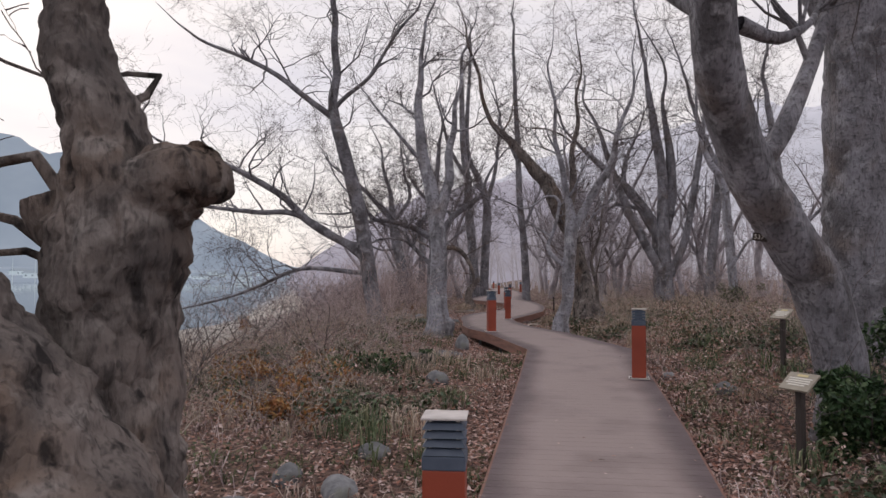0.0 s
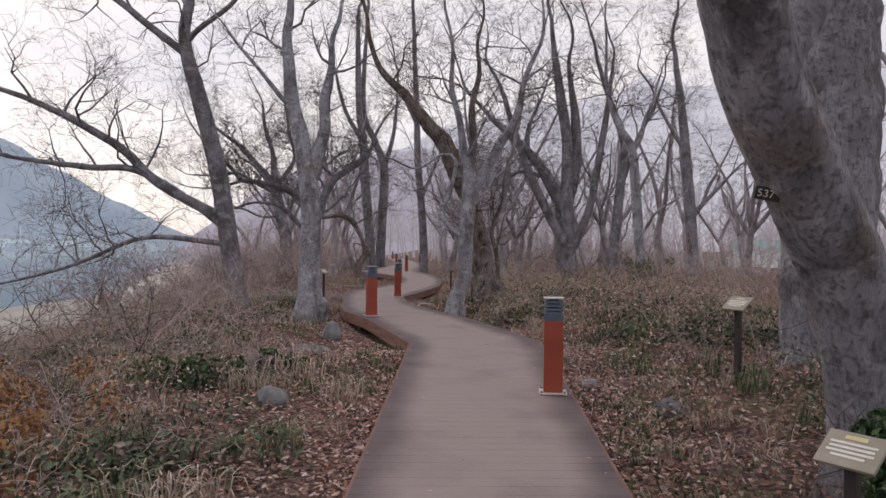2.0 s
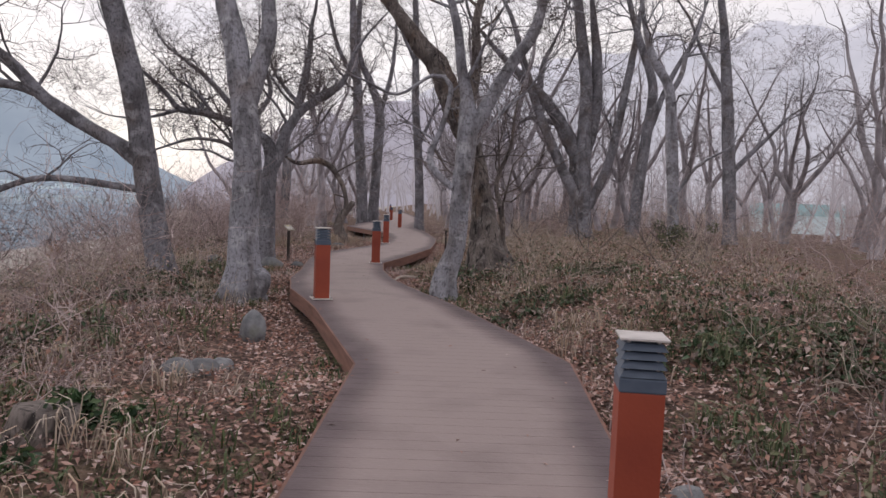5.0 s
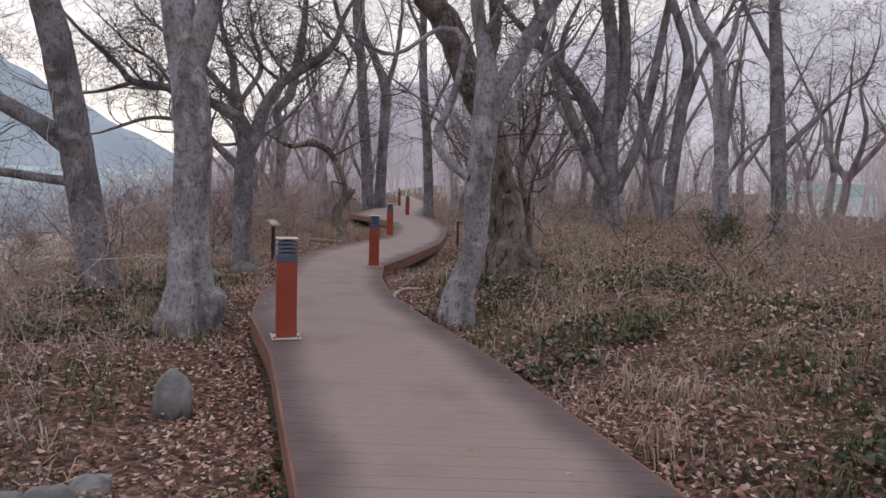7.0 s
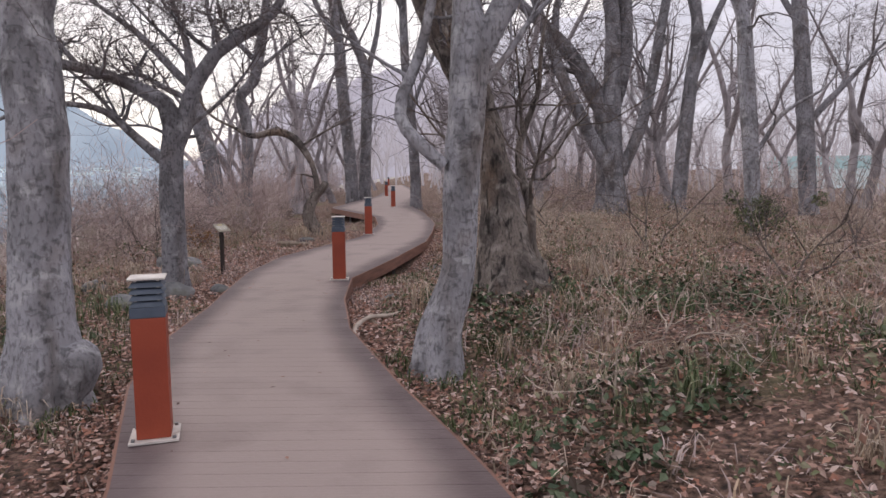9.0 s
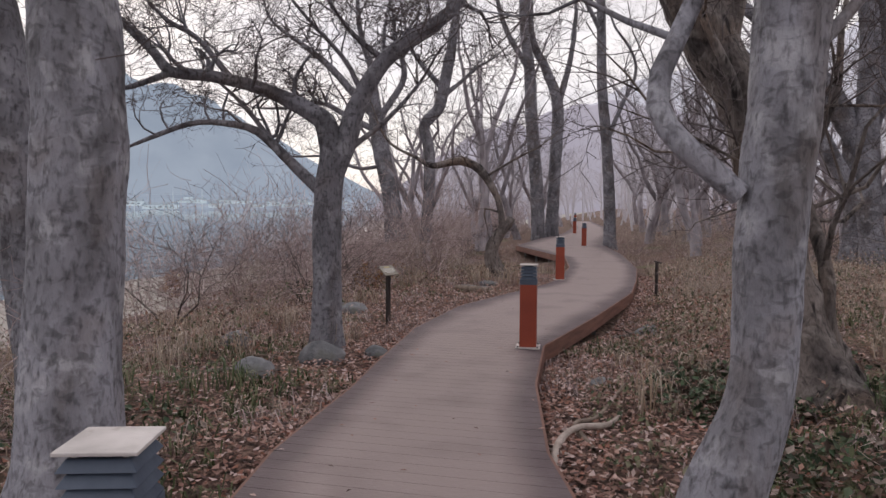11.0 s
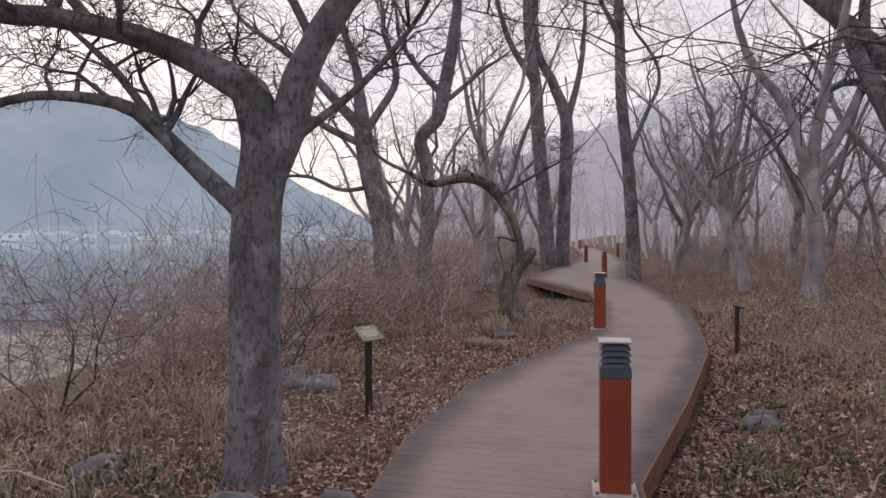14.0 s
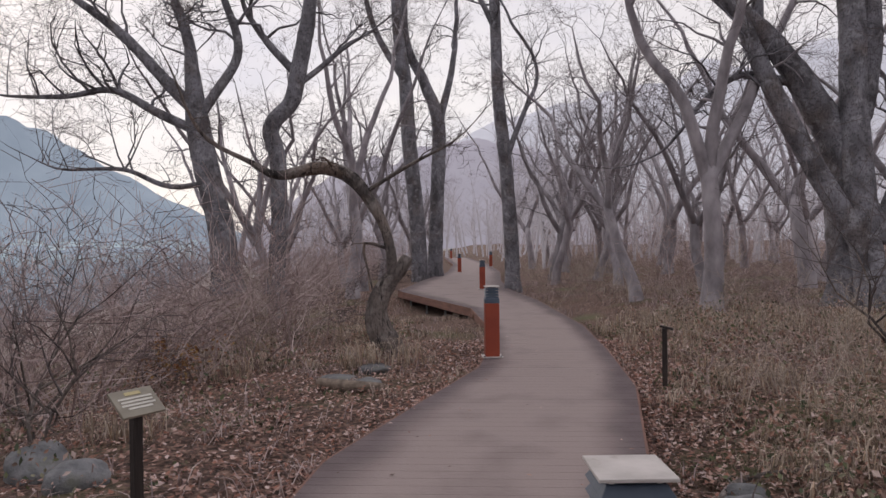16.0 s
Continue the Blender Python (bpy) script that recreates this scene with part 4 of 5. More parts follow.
# ---- lights of the boardwalk ----
def bollard():
    root = new("bollard_light")
    box("base_plate", (0.27, 0.27, 0.014), (0, 0, 0.007), PALE_METAL, root, 0.003)
    for x in (-0.11, 0.11):
        for y in (-0.11, 0.11):
            box("bolt", (0.022, 0.022, 0.016), (x, y, 0.022), STEEL, root, 0.004)
    box("post", (0.185, 0.185, 0.70), (0, 0, 0.365), TERRACOTTA, root, 0.006)
    box("collar", (0.19, 0.19, 0.06), (0, 0, 0.745), SLATE, root, 0.006)
    box("core", (0.10, 0.10, 0.15), (0, 0, 0.85), SLATE, root)
    # added pale rods stand in for the side reflections between the louvres
    for x in (-0.06, 0.06):
        for y in (-0.06, 0.06):
            box("glint_rod", (0.014, 0.014, 0.16), (x, y, 0.852), PALE_METAL, root, 0.003)
    for k in range(4):
        box("louvre", (0.19, 0.19, 0.029), (0, 0, 0.792 + 0.037 * k), SLATE, root, 0.004, taper=0.80)
    box("cap", (0.198, 0.198, 0.010), (0, 0, 0.935), PALE_METAL, root, 0.003)
    return tagged(root, "terracotta bollard light with a dark louvred head", "bollard", "bollards along the boardwalk")


first = bollard()
first.matrix_basis = pose(1.56, 4.3, deck_z(4.3) + 0.004, 0, 0, 2)
for x, y, turn in ((3.42, 11.05, -8), (1.10, 17.45, 17), (1.30, 23.92, 4), (1.02, 31.5, 6), (0.85, 45.0, 0), (-0.35, 58.0, 0), (-2.2, 88, 0), (1.3, 66, 0)):
    copy_thing(first, pose(x, y, deck_z(y) + 0.004, 0, 0, turn))


# ---- plant name signs ----
def sign(height, panel=True):
    root = new("plant_sign")
    box("post", (0.055, 0.055, height + 0.3), (0, 0, height / 2 - 0.15), DARK_WOOD, root, 0.006)
    if panel:
        tilt = Matrix.Rotation(radians(38), 4, 'X')
        box("panel", (0.27, 0.20, 0.018), (0, -0.01, height + 0.02), PANEL, root, 0.004, tilt)
        for k, (w, mat, off) in enumerate(((0.10, PRINT_YELLOW, 0.065), (0.21, PRINT, 0.03), (0.20, PRINT, 0.005), (0.21, PRINT, -0.02), (0.15, PRINT, -0.045))):
            q = Vector((0, -0.01, height + 0.02)) + tilt @ Vector((0, off, 0.0105))
            box("print_line", (w, 0.014 if k else 0.024, 0.003), q, mat, root, 0, tilt)
    else:
        box("cap", (0.15, 0.06, 0.022), (0.02, 0, height + 0.01), DARK_WOOD, root, 0.005, Matrix.Rotation(radians(12), 4, 'Y'))
    return tagged(root, "tilted plant name sign on a dark wooden post" if panel else "bare dark wooden sign post in the leaves", "sign", "signs along the boardwalk")


for x, y, h, turn, panel in ((4.12, 7.25, 0.74, -58, True), (5.37, 11.3, 0.82, -64, True), (-1.08, 26.05, 0.80, 60, True), (2.98, 30.3, 0.72, -20, False)):
    s = sign(h, panel)
    s.matrix_basis = pose(x, y, ground_z(x, y) if panel else -0.2, 0, 0, turn)


# ---- stones ----
def stone(x, y, size, seed, sink=0.3, flat=0.7):
    bm = bmesh.new()
    bmesh.ops.create_icosphere(bm, subdivisions=3, radius=1.0)
    for v in bm.verts:
        k = 1 + 0.22 * noise.noise(v.co * 1.3 + Vector((seed * 7.1, 0, 0))) + 0.06 * noise.noise(v.co * 4 + Vector((seed, 0, 0)))
        v.co = Vector((v.co.x * size * k, v.co.y * size * 0.8 * k, v.co.z * size * flat * k))
    bm.transform(Matrix.Rotation(seed * 1.7, 4, 'Z'))
    me = bpy.data.meshes.new("stone")
    bm.to_mesh(me)
    bm.free()
    me.materials.append(STONE)
    me.polygons.foreach_set("use_smooth", [True] * len(me.polygons))
    ob = new("stone", me)
    ob.location = (x, y, ground_z(x, y) + size * flat * (1 - 2 * sink) * 0.6)
    tagged(ob, "rounded grey stone lying among fallen leaves", "stone", "loose stones")


for i, (x, y, size) in enumerate(((0.0, 6.75, 0.19), (0.56, 7.4, 0.17), (0.52, 6.4, 0.21), (-0.25, 6.2, 0.15), (0.69, 10.9, 0.22), (3.95, 11.8, 0.14), (4.42, 10.6, 0.19), (0.53, 14.4, 0.2), 
                                  (0.35, 14.3, 0.2), (0.6, 14.7, 0.17), (-1.22, 22.3, 0.25), (-2.18, 23.6, 0.24), (-0.86, 23.1, 0.30), (2.13, 22.9, 0.15), (2.7, 27.0, 0.24), (-2.56, 27.4, 0.34), (-2.0, 27.0, 0.26),
                                  (2.78, 27.2, 0.2), (2.9, 17.2, 0.14), (-0.35, 23.5, 0.2))):
    stone(x, y, size * 0.85, i + 1)
# a standing stone, and flat slabs below the crooked tree
stone(0.54, 16.1, 0.17, 31, 0.25, 1.5)
stone(-0.5, 31.1, 0.24, 32, 0.1, 0.3)
stone(-0.85, 30.6, 0.26, 33, 0.1, 0.25)
stone(-0.45, 30.3, 0.2, 34, 0.1, 0.3)


# ---- the wood beyond ----
def far_wood(count):
    """Slender bare trees past counting, standing close in the distance."""
    rng = random.Random(44)
    v, f = [], []
    placed = 0
    while placed < count:
        y = rng.uniform(58, 150)
        x = mid_x(min(y, 90)) + rng.uniform(-14, 75) * (0.6 + y / 150)
        if y < 90 and edge_x(LEFT, y) - 1.5 < x < edge_x(RIGHT, y) + 1.5:
            continue
        placed += 1
        z, h, lx, ly = ground_z(x, y) - 0.2, rng.uniform(6, 11), rng.gauss(0, 0.12), rng.gauss(0, 0.12)
        r = rng.uniform(0.08, 0.17)
        trunk = [np.array((x + lx * h * k / 4 + rng.gauss(0, 0.12), y + ly * h * k / 4, z + h * k / 4 * 0.9, r * (1 - 0.2 * k))) for k in range(5)]
        tube(v, f, trunk, 3, close=False)
        for b in range(16):
            k = rng.uniform(0.9, 3.9)
            q = trunk[int(k)] + (trunk[int(k) + 1] - trunk[int(k)]) * (k % 1)
            a, n = rng.uniform(0, 6.283), rng.uniform(0.8, 2.6) * (1.2 - k / 6)
            tip = q + np.array((math.cos(a) * n, math.sin(a) * n, n * rng.uniform(0.4, 1.5), 0))
            m = 0.5 * (q + tip) + np.array((rng.gauss(0, 0.2), rng.gauss(0, 0.2), rng.gauss(0, 0.15), 0))
            q[3], m[3], tip[3] = 0.035, 0.022, 0.01
            ribbon(v, f, [q, m, tip])
            for c in range(4):
                s = m + (tip - m) * rng.random()
                e = s + np.array((rng.gauss(0, 0.5), rng.gauss(0, 0.5), rng.uniform(0.1, 0.9), 0))
                s[3], e[3] = 0.012, 0.006
                ribbon(v, f, [s, e])
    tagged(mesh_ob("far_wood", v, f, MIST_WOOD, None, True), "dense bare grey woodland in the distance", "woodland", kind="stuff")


far_wood(560)


# ---- an old stump ----
g = Grower(91)
g.limb([(0.25, 12.3, -0.6, 0.34), (0.25, 12.3, -0.25, 0.26), (0.26, 12.32, -0.02, 0.20), (0.27, 12.33, 0.12, 0.17)], 16, 0.2, 0.05)
g.finish("dark rotten tree stump among leaves", BARK_BROWN, (0.25, 12.3, -0.4), "", "tree_stump")["category"] = "stump"

# ---- number plate on the leaning trunk ----
plate = new("number_plate")
face = Vector((-0.5, -0.8, -0.3)).normalized()
along = Vector((0.8, -0.5, 0)).normalized()
plate.matrix_basis = Matrix.Translation((4.03, 7.9, 1.70)) @ Matrix((along, face.cross(along), face)).transposed().to_4x4() @ Matrix.Rotation(radians(-12), 4, 'Z')
box("backing", (0.13, 0.075, 0.006), (0, 0, 0), DARK_WOOD, plate, 0.002)
digits = bpy.data.curves.new("digits", 'FONT')
digits.body, digits.size, digits.extrude = "537", 0.06, 0.001
digits.align_x, digits.align_y = 'CENTER', 'CENTER'
digits.materials.append(PRINT)
digits_ob = new("digits", digits)
digits_ob.parent = plate
digits_ob.location = (-0.01, 0, 0.0045)
tagged(plate, "small black number plate fixed to a tree trunk", "plate")


# ---- fallen wood ----
def fallen_branch(points, forks, seed, mat, label):
    g = Grower(seed, 0.002)
    line = [(x, y, ground_z(x, y) + up, r) for x, y, up, r in points]
    g.limb(line, 7, 0.12, 0.06)
    for k in range(forks):
        q = Vector(line[1 + k % (len(line) - 1)][:3])
        g.branch(q, Vector((g.rng.gauss(0, 1), g.rng.gauss(0, 1), 0.25)), g.rng.uniform(0.3, 0.7), 0.0125, 0, -0.1, 0.9, (2,))
    at = line[0][:3]
    root = mesh_ob("fallen_branch", [(v[0] - at[0], v[1] - at[1], v[2] - at[2]) for v in g.wood[0]], g.wood[1], mat, None, True)
    root.location = at
    tagged(root, label, "branch", "fallen branches")


PALE_ROOT = material("bleached_wood", [(0.3, (0.34, 0.28, 0.24)), (0.7, (0.52, 0.45, 0.40))], 12, 6, 0.85, 0.4, 60, (1, 1, 1))
fallen_branch([(2.06, 20.05, 0.02, 0.028), (2.0, 20.55, 0.06, 0.026), (2.1, 20.95, 0.10, 0.024), (2.32, 21.15, 0.08, 0.02), (2.42, 21.6, 0.05, 0.014)], 1, 301, PALE_ROOT, "bleached crooked root lying on fallen leaves")
fallen_branch([(2.15, 26.6, 0.03, 0.03), (2.5, 26.9, 0.07, 0.028), (2.85, 27.3, 0.08, 0.022), (3.5, 27.35, 0.06, 0.014)], 4, 302, BARK_BROWN, "dead forked branch lying among leaves")
fallen_branch([(-1.9, 22.2, 0.03, 0.025), (-1.5, 22.35, 0.04, 0.025), (-1.05, 22.3, 0.05, 0.02), (-0.75, 22.4, 0.03, 0.012)], 3, 303, BARK_BROWN, "thin dead branch lying below a tree")


# ---- undergrowth ----
def on_deck(x, y, gap=0.06):
    return edge_x(LEFT, y) - gap < x < edge_x(RIGHT, y) + gap


def near_spot(rng, wide, y0=1.0, y1=46.0, skew=1.6):
    """A place on the ground beside the deck, denser near it."""
    while True:
        y = rng.uniform(y0, y1)
        k = rng.random() ** skew * wide
        x = edge_x(LEFT, y) - k if rng.random() < 0.5 else edge_x(RIGHT, y) + k
        if not on_deck(x, y):
            return x, y


def litter(count):
    rng = random.Random(21)
    verts, faces = [], []
    for i in range(count):
        x, y = near_spot(rng, 6.5, 2.5, 34, 2.3)
        z = ground_z(x, y) + rng.uniform(0.012, 0.06)
        size = rng.uniform(0.015, 0.038)
        m = Euler((rng.gauss(0, 0.55), rng.gauss(0, 0.55), rng.uniform(0, 6.283))).to_matrix()
        b = len(verts)
        for q in ((-1, -0.1, 0.3), (0.1, -0.62, 0), (0.95, 0.15, 0.35), (-0.15, 0.62, 0.12)):
            v = m @ (Vector(q) * size)
            verts.append((x + v.x, y + v.y, z + abs(v.z)))
        faces += [(b, b + 1, b + 2), (b, b + 2, b + 3)]
    for i in range(170):
        y = rng.uniform(4, 34)
        e = rng.random() ** 2 * 0.5
        k = e if rng.random() < 0.5 else 1 - e
        x = edge_x(LEFT, y) * (1 - k) + edge_x(RIGHT, y) * k
        s, a, z = rng.uniform(0.012, 0.03), rng.uniform(0, 6.283), deck_z(y) + 0.004
        c, n = math.cos(a) * s, math.sin(a) * s
        b = len(verts)
        verts += [(x - c, y - n, z), (x + n * 0.4, y - c * 0.4, z + 0.004), (x + c, y + n, z + 0.002), (x - n * 0.4, y + c * 0.4, z + 0.006)]
        faces += [(b, b + 1, b + 2), (b, b + 2, b + 3)]
    tagged(mesh_ob("fallen_leaves", verts, faces, LITTER), "brown fallen leaves covering the woodland ground", "leaves", kind="stuff")


litter(125000)


def brambles(count):
    """Low leafy ground cover in soft mounds, with gaps between them."""
    rng = random.Random(27)
    verts, faces = [], []
    while len(faces) < 2 * count:
        y = rng.uniform(5, 38)
        right = rng.random() < 0.68
        k = 0.35 + 7.5 * rng.random() ** 1.3
        x = edge_x(RIGHT, y) + k if right else edge_x(LEFT, y) - 0.8 - k
        lump = noise.noise(Vector((x * 0.8, y * 0.8, 17))) + 0.5 * noise.noise(Vector((x * 2.1, y * 2.1, 19)))
        if lump < -0.02:
            continue
        top = min(0.55, 0.08 + 0.95 * lump) * smooth01(0.2, 1.4, k)
        z = ground_z(x, y) + top * rng.uniform(0.45, 1.0) + 0.01
        s = rng.uniform(0.014, 0.036)
        m = Euler((rng.gauss(0, 0.8), rng.gauss(0, 0.8), rng.uniform(0, 6.283))).to_matrix()
        b = len(verts)
        for q in ((-1, 0, 0), (0, -0.55, 0.15), (1, 0, 0), (0, 0.55, 0.15)):
            v = m @ (Vector(q) * s)
            verts.append((x + v.x, y + v.y, z + v.z))
        faces += [(b, b + 1, b + 2), (b, b + 2, b + 3)]
    tagged(mesh_ob("ground_cover", verts, faces, BRAMBLE), "low brown and olive leafy ground cover", "undergrowth", kind="stuff")


brambles(62000)


def grass(name, label, mat, count, wide, y0, y1, length, tuft, keep, skew, seed, droop=0.5, width=0.004):
    rng = random.Random(seed)
    verts, faces = [], []
    for i in range(count):
        x, y = near_spot(rng, wide, y0, y1, skew)
        if noise.noise(Vector((x * 0.45 + seed, y * 0.45, 5))) < keep:
            continue
        z = ground_z(x, y)
        for k in range(tuft):
            a = rng.uniform(0, 6.283)
            h = length * rng.uniform(0.4, 1.1)
            out = h * rng.uniform(0.3, 1.6)
            px, py = x + rng.gauss(0, 0.06), y + rng.gauss(0, 0.06)
            w = width * rng.uniform(0.5, 1.3)
            sx, sy = -math.sin(a) * w, math.cos(a) * w
            dx, dy = math.cos(a) * out, math.sin(a) * out
            hz = h * rng.uniform(0.6, 1.0)
            b = len(verts)
            verts += [(px - sx, py - sy, z - 0.02), (px + sx, py + sy, z - 0.02), (px + dx * 0.4 - sx, py + dy * 0.4 - sy, z + hz * 0.75), (px + dx * 0.4 + sx, py + dy * 0.4 + sy, z + hz * 0.75),
                      (px + dx, py + dy, z + hz * (1 - droop * rng.random()))]
            faces += [(b, b + 1, b + 3, b + 2), (b + 2, b + 3, b + 4)]
    tagged(mesh_ob(name, verts, faces, mat), label, "grass", kind="stuff")


grass("dry_grass", "dry straw-coloured grass and weed stalks", DRY_GRASS, 9000, 7.0, 3, 44, 0.20, 7, 0.08, 1.0, 31, 0.8, 0.005)
grass("dead_stalks", "grey-brown dead weeds and stalks", BRUSH, 8500, 8.0, 3, 48, 0.24, 6, 0.06, 0.9, 33, 0.6, 0.005)
grass("green_grass", "low green sedge growing among leaves", GREEN_GRASS, 4200, 5.0, 5, 26, 0.19, 8, 0.10, 1.1, 35, 0.9, 0.006)


def tussocks(name, label, mat, spots, blades, length, width, seed):
    """Arching tufts of long blades that bend over and hang at their tips."""
    rng = random.Random(seed)
    verts, faces = [], []
    for x, y, size in spots:
        z = ground_z(x, y)
        for k in range(blades):
            a = rng.uniform(0, 6.283)
            n = length * size * rng.uniform(0.55, 1.15)
            out, w = n * rng.uniform(0.25, 0.85), width * rng.uniform(0.6, 1.3)
            px, py = x + rng.gauss(0, 0.07 * size), y + rng.gauss(0, 0.07 * size)
            sx, sy, b = -math.sin(a) * w, math.cos(a) * w, len(verts)
            for t, h, taper in ((0, 0, 1), (0.35, 0.62, 1), (0.72, 0.66, 0.8), (1.0, 0.36 + 0.2 * rng.random(), 0.15)):
                cx, cy, cz = px + math.cos(a) * out * t, py + math.sin(a) * out * t, z - 0.02 + h * n
                verts += [(cx - sx * taper, cy - sy * taper, cz), (cx + sx * taper, cy + sy * taper, cz)]
            faces += [(b + i, b + i + 1, b + i + 3, b + i + 2) for i in (0, 2, 4)]
    tagged(mesh_ob(name, verts, faces, mat), label, "grass", kind="stuff")


def patches(seed, count, y0, y1, near, far, right_share, size):
    """Spots in loose clusters beside the deck."""
    rng = random.Random(seed)
    out = []
    while len(out) < count:
        y = rng.uniform(y0, y1)
        k = rng.uniform(near, far)
        x = edge_x(RIGHT, y) + k if rng.random() < right_share else edge_x(LEFT, y) - k
        for i in range(rng.randrange(2, 9)):
            px, py = x + rng.gauss(0, 0.42), y + rng.gauss(0, 0.42)
            if not on_deck(px, py, 0.25):
                out.append((px, py, size * rng.uniform(0.6, 1.25)))
    return out


SEDGE = leafy("sedge_blades", [(0.10, 0.135, 0.065), (0.155, 0.185, 0.10), (0.07, 0.10, 0.05), (0.25, 0.245, 0.155), (0.12, 0.15, 0.085)])
STRAW = leafy("straw_blades", [(0.47, 0.39, 0.31), (0.36, 0.29, 0.225), (0.56, 0.48, 0.40), (0.30, 0.24, 0.20), (0.44, 0.33, 0.24)])
tussocks("sedge_tufts", "arching green sedge tufts among fallen leaves", SEDGE, patches(401, 190, 7, 24, 1.0, 6.0, 0.8, 1.0), 30, 0.36, 0.006, 402)
tussocks("straw_tufts", "bleached straw tufts bent over the ground", STRAW, patches(403, 600, 6, 40, 1.0, 8.0, 0.6, 1.0) + patches(407, 220, 22, 36, 0.9, 5.0, 0.8, 1.2), 26, 0.38, 0.0045, 404)


def ivy(spots, seed):
    """Dark leafy ground plants in flat heaps."""
    rng = random.Random(seed)
    verts, faces = [], []
    for x, y, size in spots:
        for k in range(130):
            a, d = rng.uniform(0, 6.283), size * 0.42 * math.sqrt(rng.random())
            px, py = x + math.cos(a) * d, y + math.sin(a) * d
            z = ground_z(px, py) + 0.02 + 0.24 * size * (1 - (d / (0.44 * size)) ** 2) * rng.uniform(0.35, 1)
            m = Euler((rng.gauss(0, 0.6), rng.gauss(0, 0.6), rng.uniform(0, 6.283))).to_matrix()
            s, b = rng.uniform(0.022, 0.048), len(verts)
            for q in ((-1, 0, 0), (-0.3, -0.62, 0.14), (1, 0, -0.1), (-0.3, 0.62, 0.14)):
                v = m @ (Vector(q) * s)
                verts.append((px + v.x, py + v.y, z + v.z))
            faces += [(b, b + 1, b + 2), (b, b + 2, b + 3)]
    tagged(mesh_ob("ivy", verts, faces, IVY), "dark green and withered leafy plants on the ground", "undergrowth", kind="stuff")


IVY = leafy("ivy_leaves", [(0.05, 0.085, 0.045), (0.075, 0.115, 0.06), (0.035, 0.055, 0.03), (0.16, 0.11, 0.085), (0.11, 0.14, 0.085), (0.27, 0.22, 0.19), (0.075, 0.055, 0.045)], 0.55)
ivy(patches(405, 150, 6, 24, 1.1, 5.5, 0.75, 1.0) + [(0.0, 8.6, 1.7), (0.3, 9.0, 1.4), (-0.4, 8.9, 1.6), (0.9, 9.3, 1.1), (5.9, 12.6, 1.9), (6.4, 12.9, 1.6), (5.4, 16.2, 1.4), (5.8, 15.7, 1.6)], 406)



def thicket(x, y, seed, height, stems, mat=BRUSH, label="bare brown shrub thicket with thin stems", spread=0.45):
    g = Grower(seed, 0.02)
    rng = g.rng
    for k in range(stems):
        a = rng.uniform(0, 6.283)
        p = Vector((rng.gauss(0, spread * 0.5), rng.gauss(0, spread * 0.5), -0.05))
        g.branch(p, Vector((math.cos(a) * 0.5, math.sin(a) * 0.5, 1)), height * rng.uniform(0.6, 1.1), rng.uniform(0.007, 0.012), 0, 0.3, 0.9, (4, 3))
    root = mesh_ob("shrub", g.twigs[0], g.twigs[1], mat, None, True)
    return tagged(root, label, "shrub", "bare shrubs")


SHRUBS = [thicket(0, 0, 65, 0.7, 13, PALE_BRUSH, "low tangle of dead straw-coloured stems", 0.95), thicket(0, 0, 61, 1.5, 12, spread=0.8), thicket(0, 0, 62, 1.2, 13, PALE_BRUSH, "pale straw-coloured shrub thicket with thin stems", 0.9), thicket(0, 0, 63, 2.1, 10, spread=0.8), thicket(0, 0, 64, 0.8, 13, spread=0.9)]
rng = random.Random(9)
done = 0
while done < 265:
    y = rng.uniform(8, 66)
    left = rng.random() < 0.5
    clear = 2.2 if y < 20 else 3.2
    x = edge_x(LEFT, y) - clear - 7.0 * rng.random() ** 1.3 if left else edge_x(RIGHT, y) + (1.6 if y < 30 else 1.4) + 14.0 * rng.random()
    low = (not left and x < edge_x(RIGHT, y) + 6) or (left and y < 26)
    m = Matrix.Translation((x, y, ground_z(x, y))) @ Matrix.Rotation(rng.uniform(0, 6.283), 4, 'Z') @ Matrix.Scale(rng.uniform(1.1, 1.4) if left and y > 26 else rng.uniform(0.6, 0.95) if left else rng.uniform(0.85, 1.15), 4)
    if done < len(SHRUBS):
        SHRUBS[done].matrix_basis = m
    else:
        tall = left and y > 26
        copy_thing(SHRUBS[rng.choice((1, 3, 3, 2)) if tall else rng.choice((0, 0, 4, 2) if not left else (0, 4, 2)) if low else rng.randrange(1, 5)], m)
    done += 1


def sapling(seed, height):
    """A sparse young tree of a few dark forking stems."""
    g = Grower(seed, 0.004)
    rng = g.rng
    for k in range(3):
        a = rng.uniform(0, 6.283)
        g.branch(Vector((rng.gauss(0, 0.05), rng.gauss(0, 0.05), -0.1)), Vector((math.cos(a) * 0.45, math.sin(a) * 0.45, 1)), height * rng.uniform(0.7, 1.1), 0.024, 0, 0.25, 1.25, (6, 4, 2))
    return g.finish("sparse bare sapling with dark forking stems", BARK_BROWN, group="saplings on the bank", name="sapling")


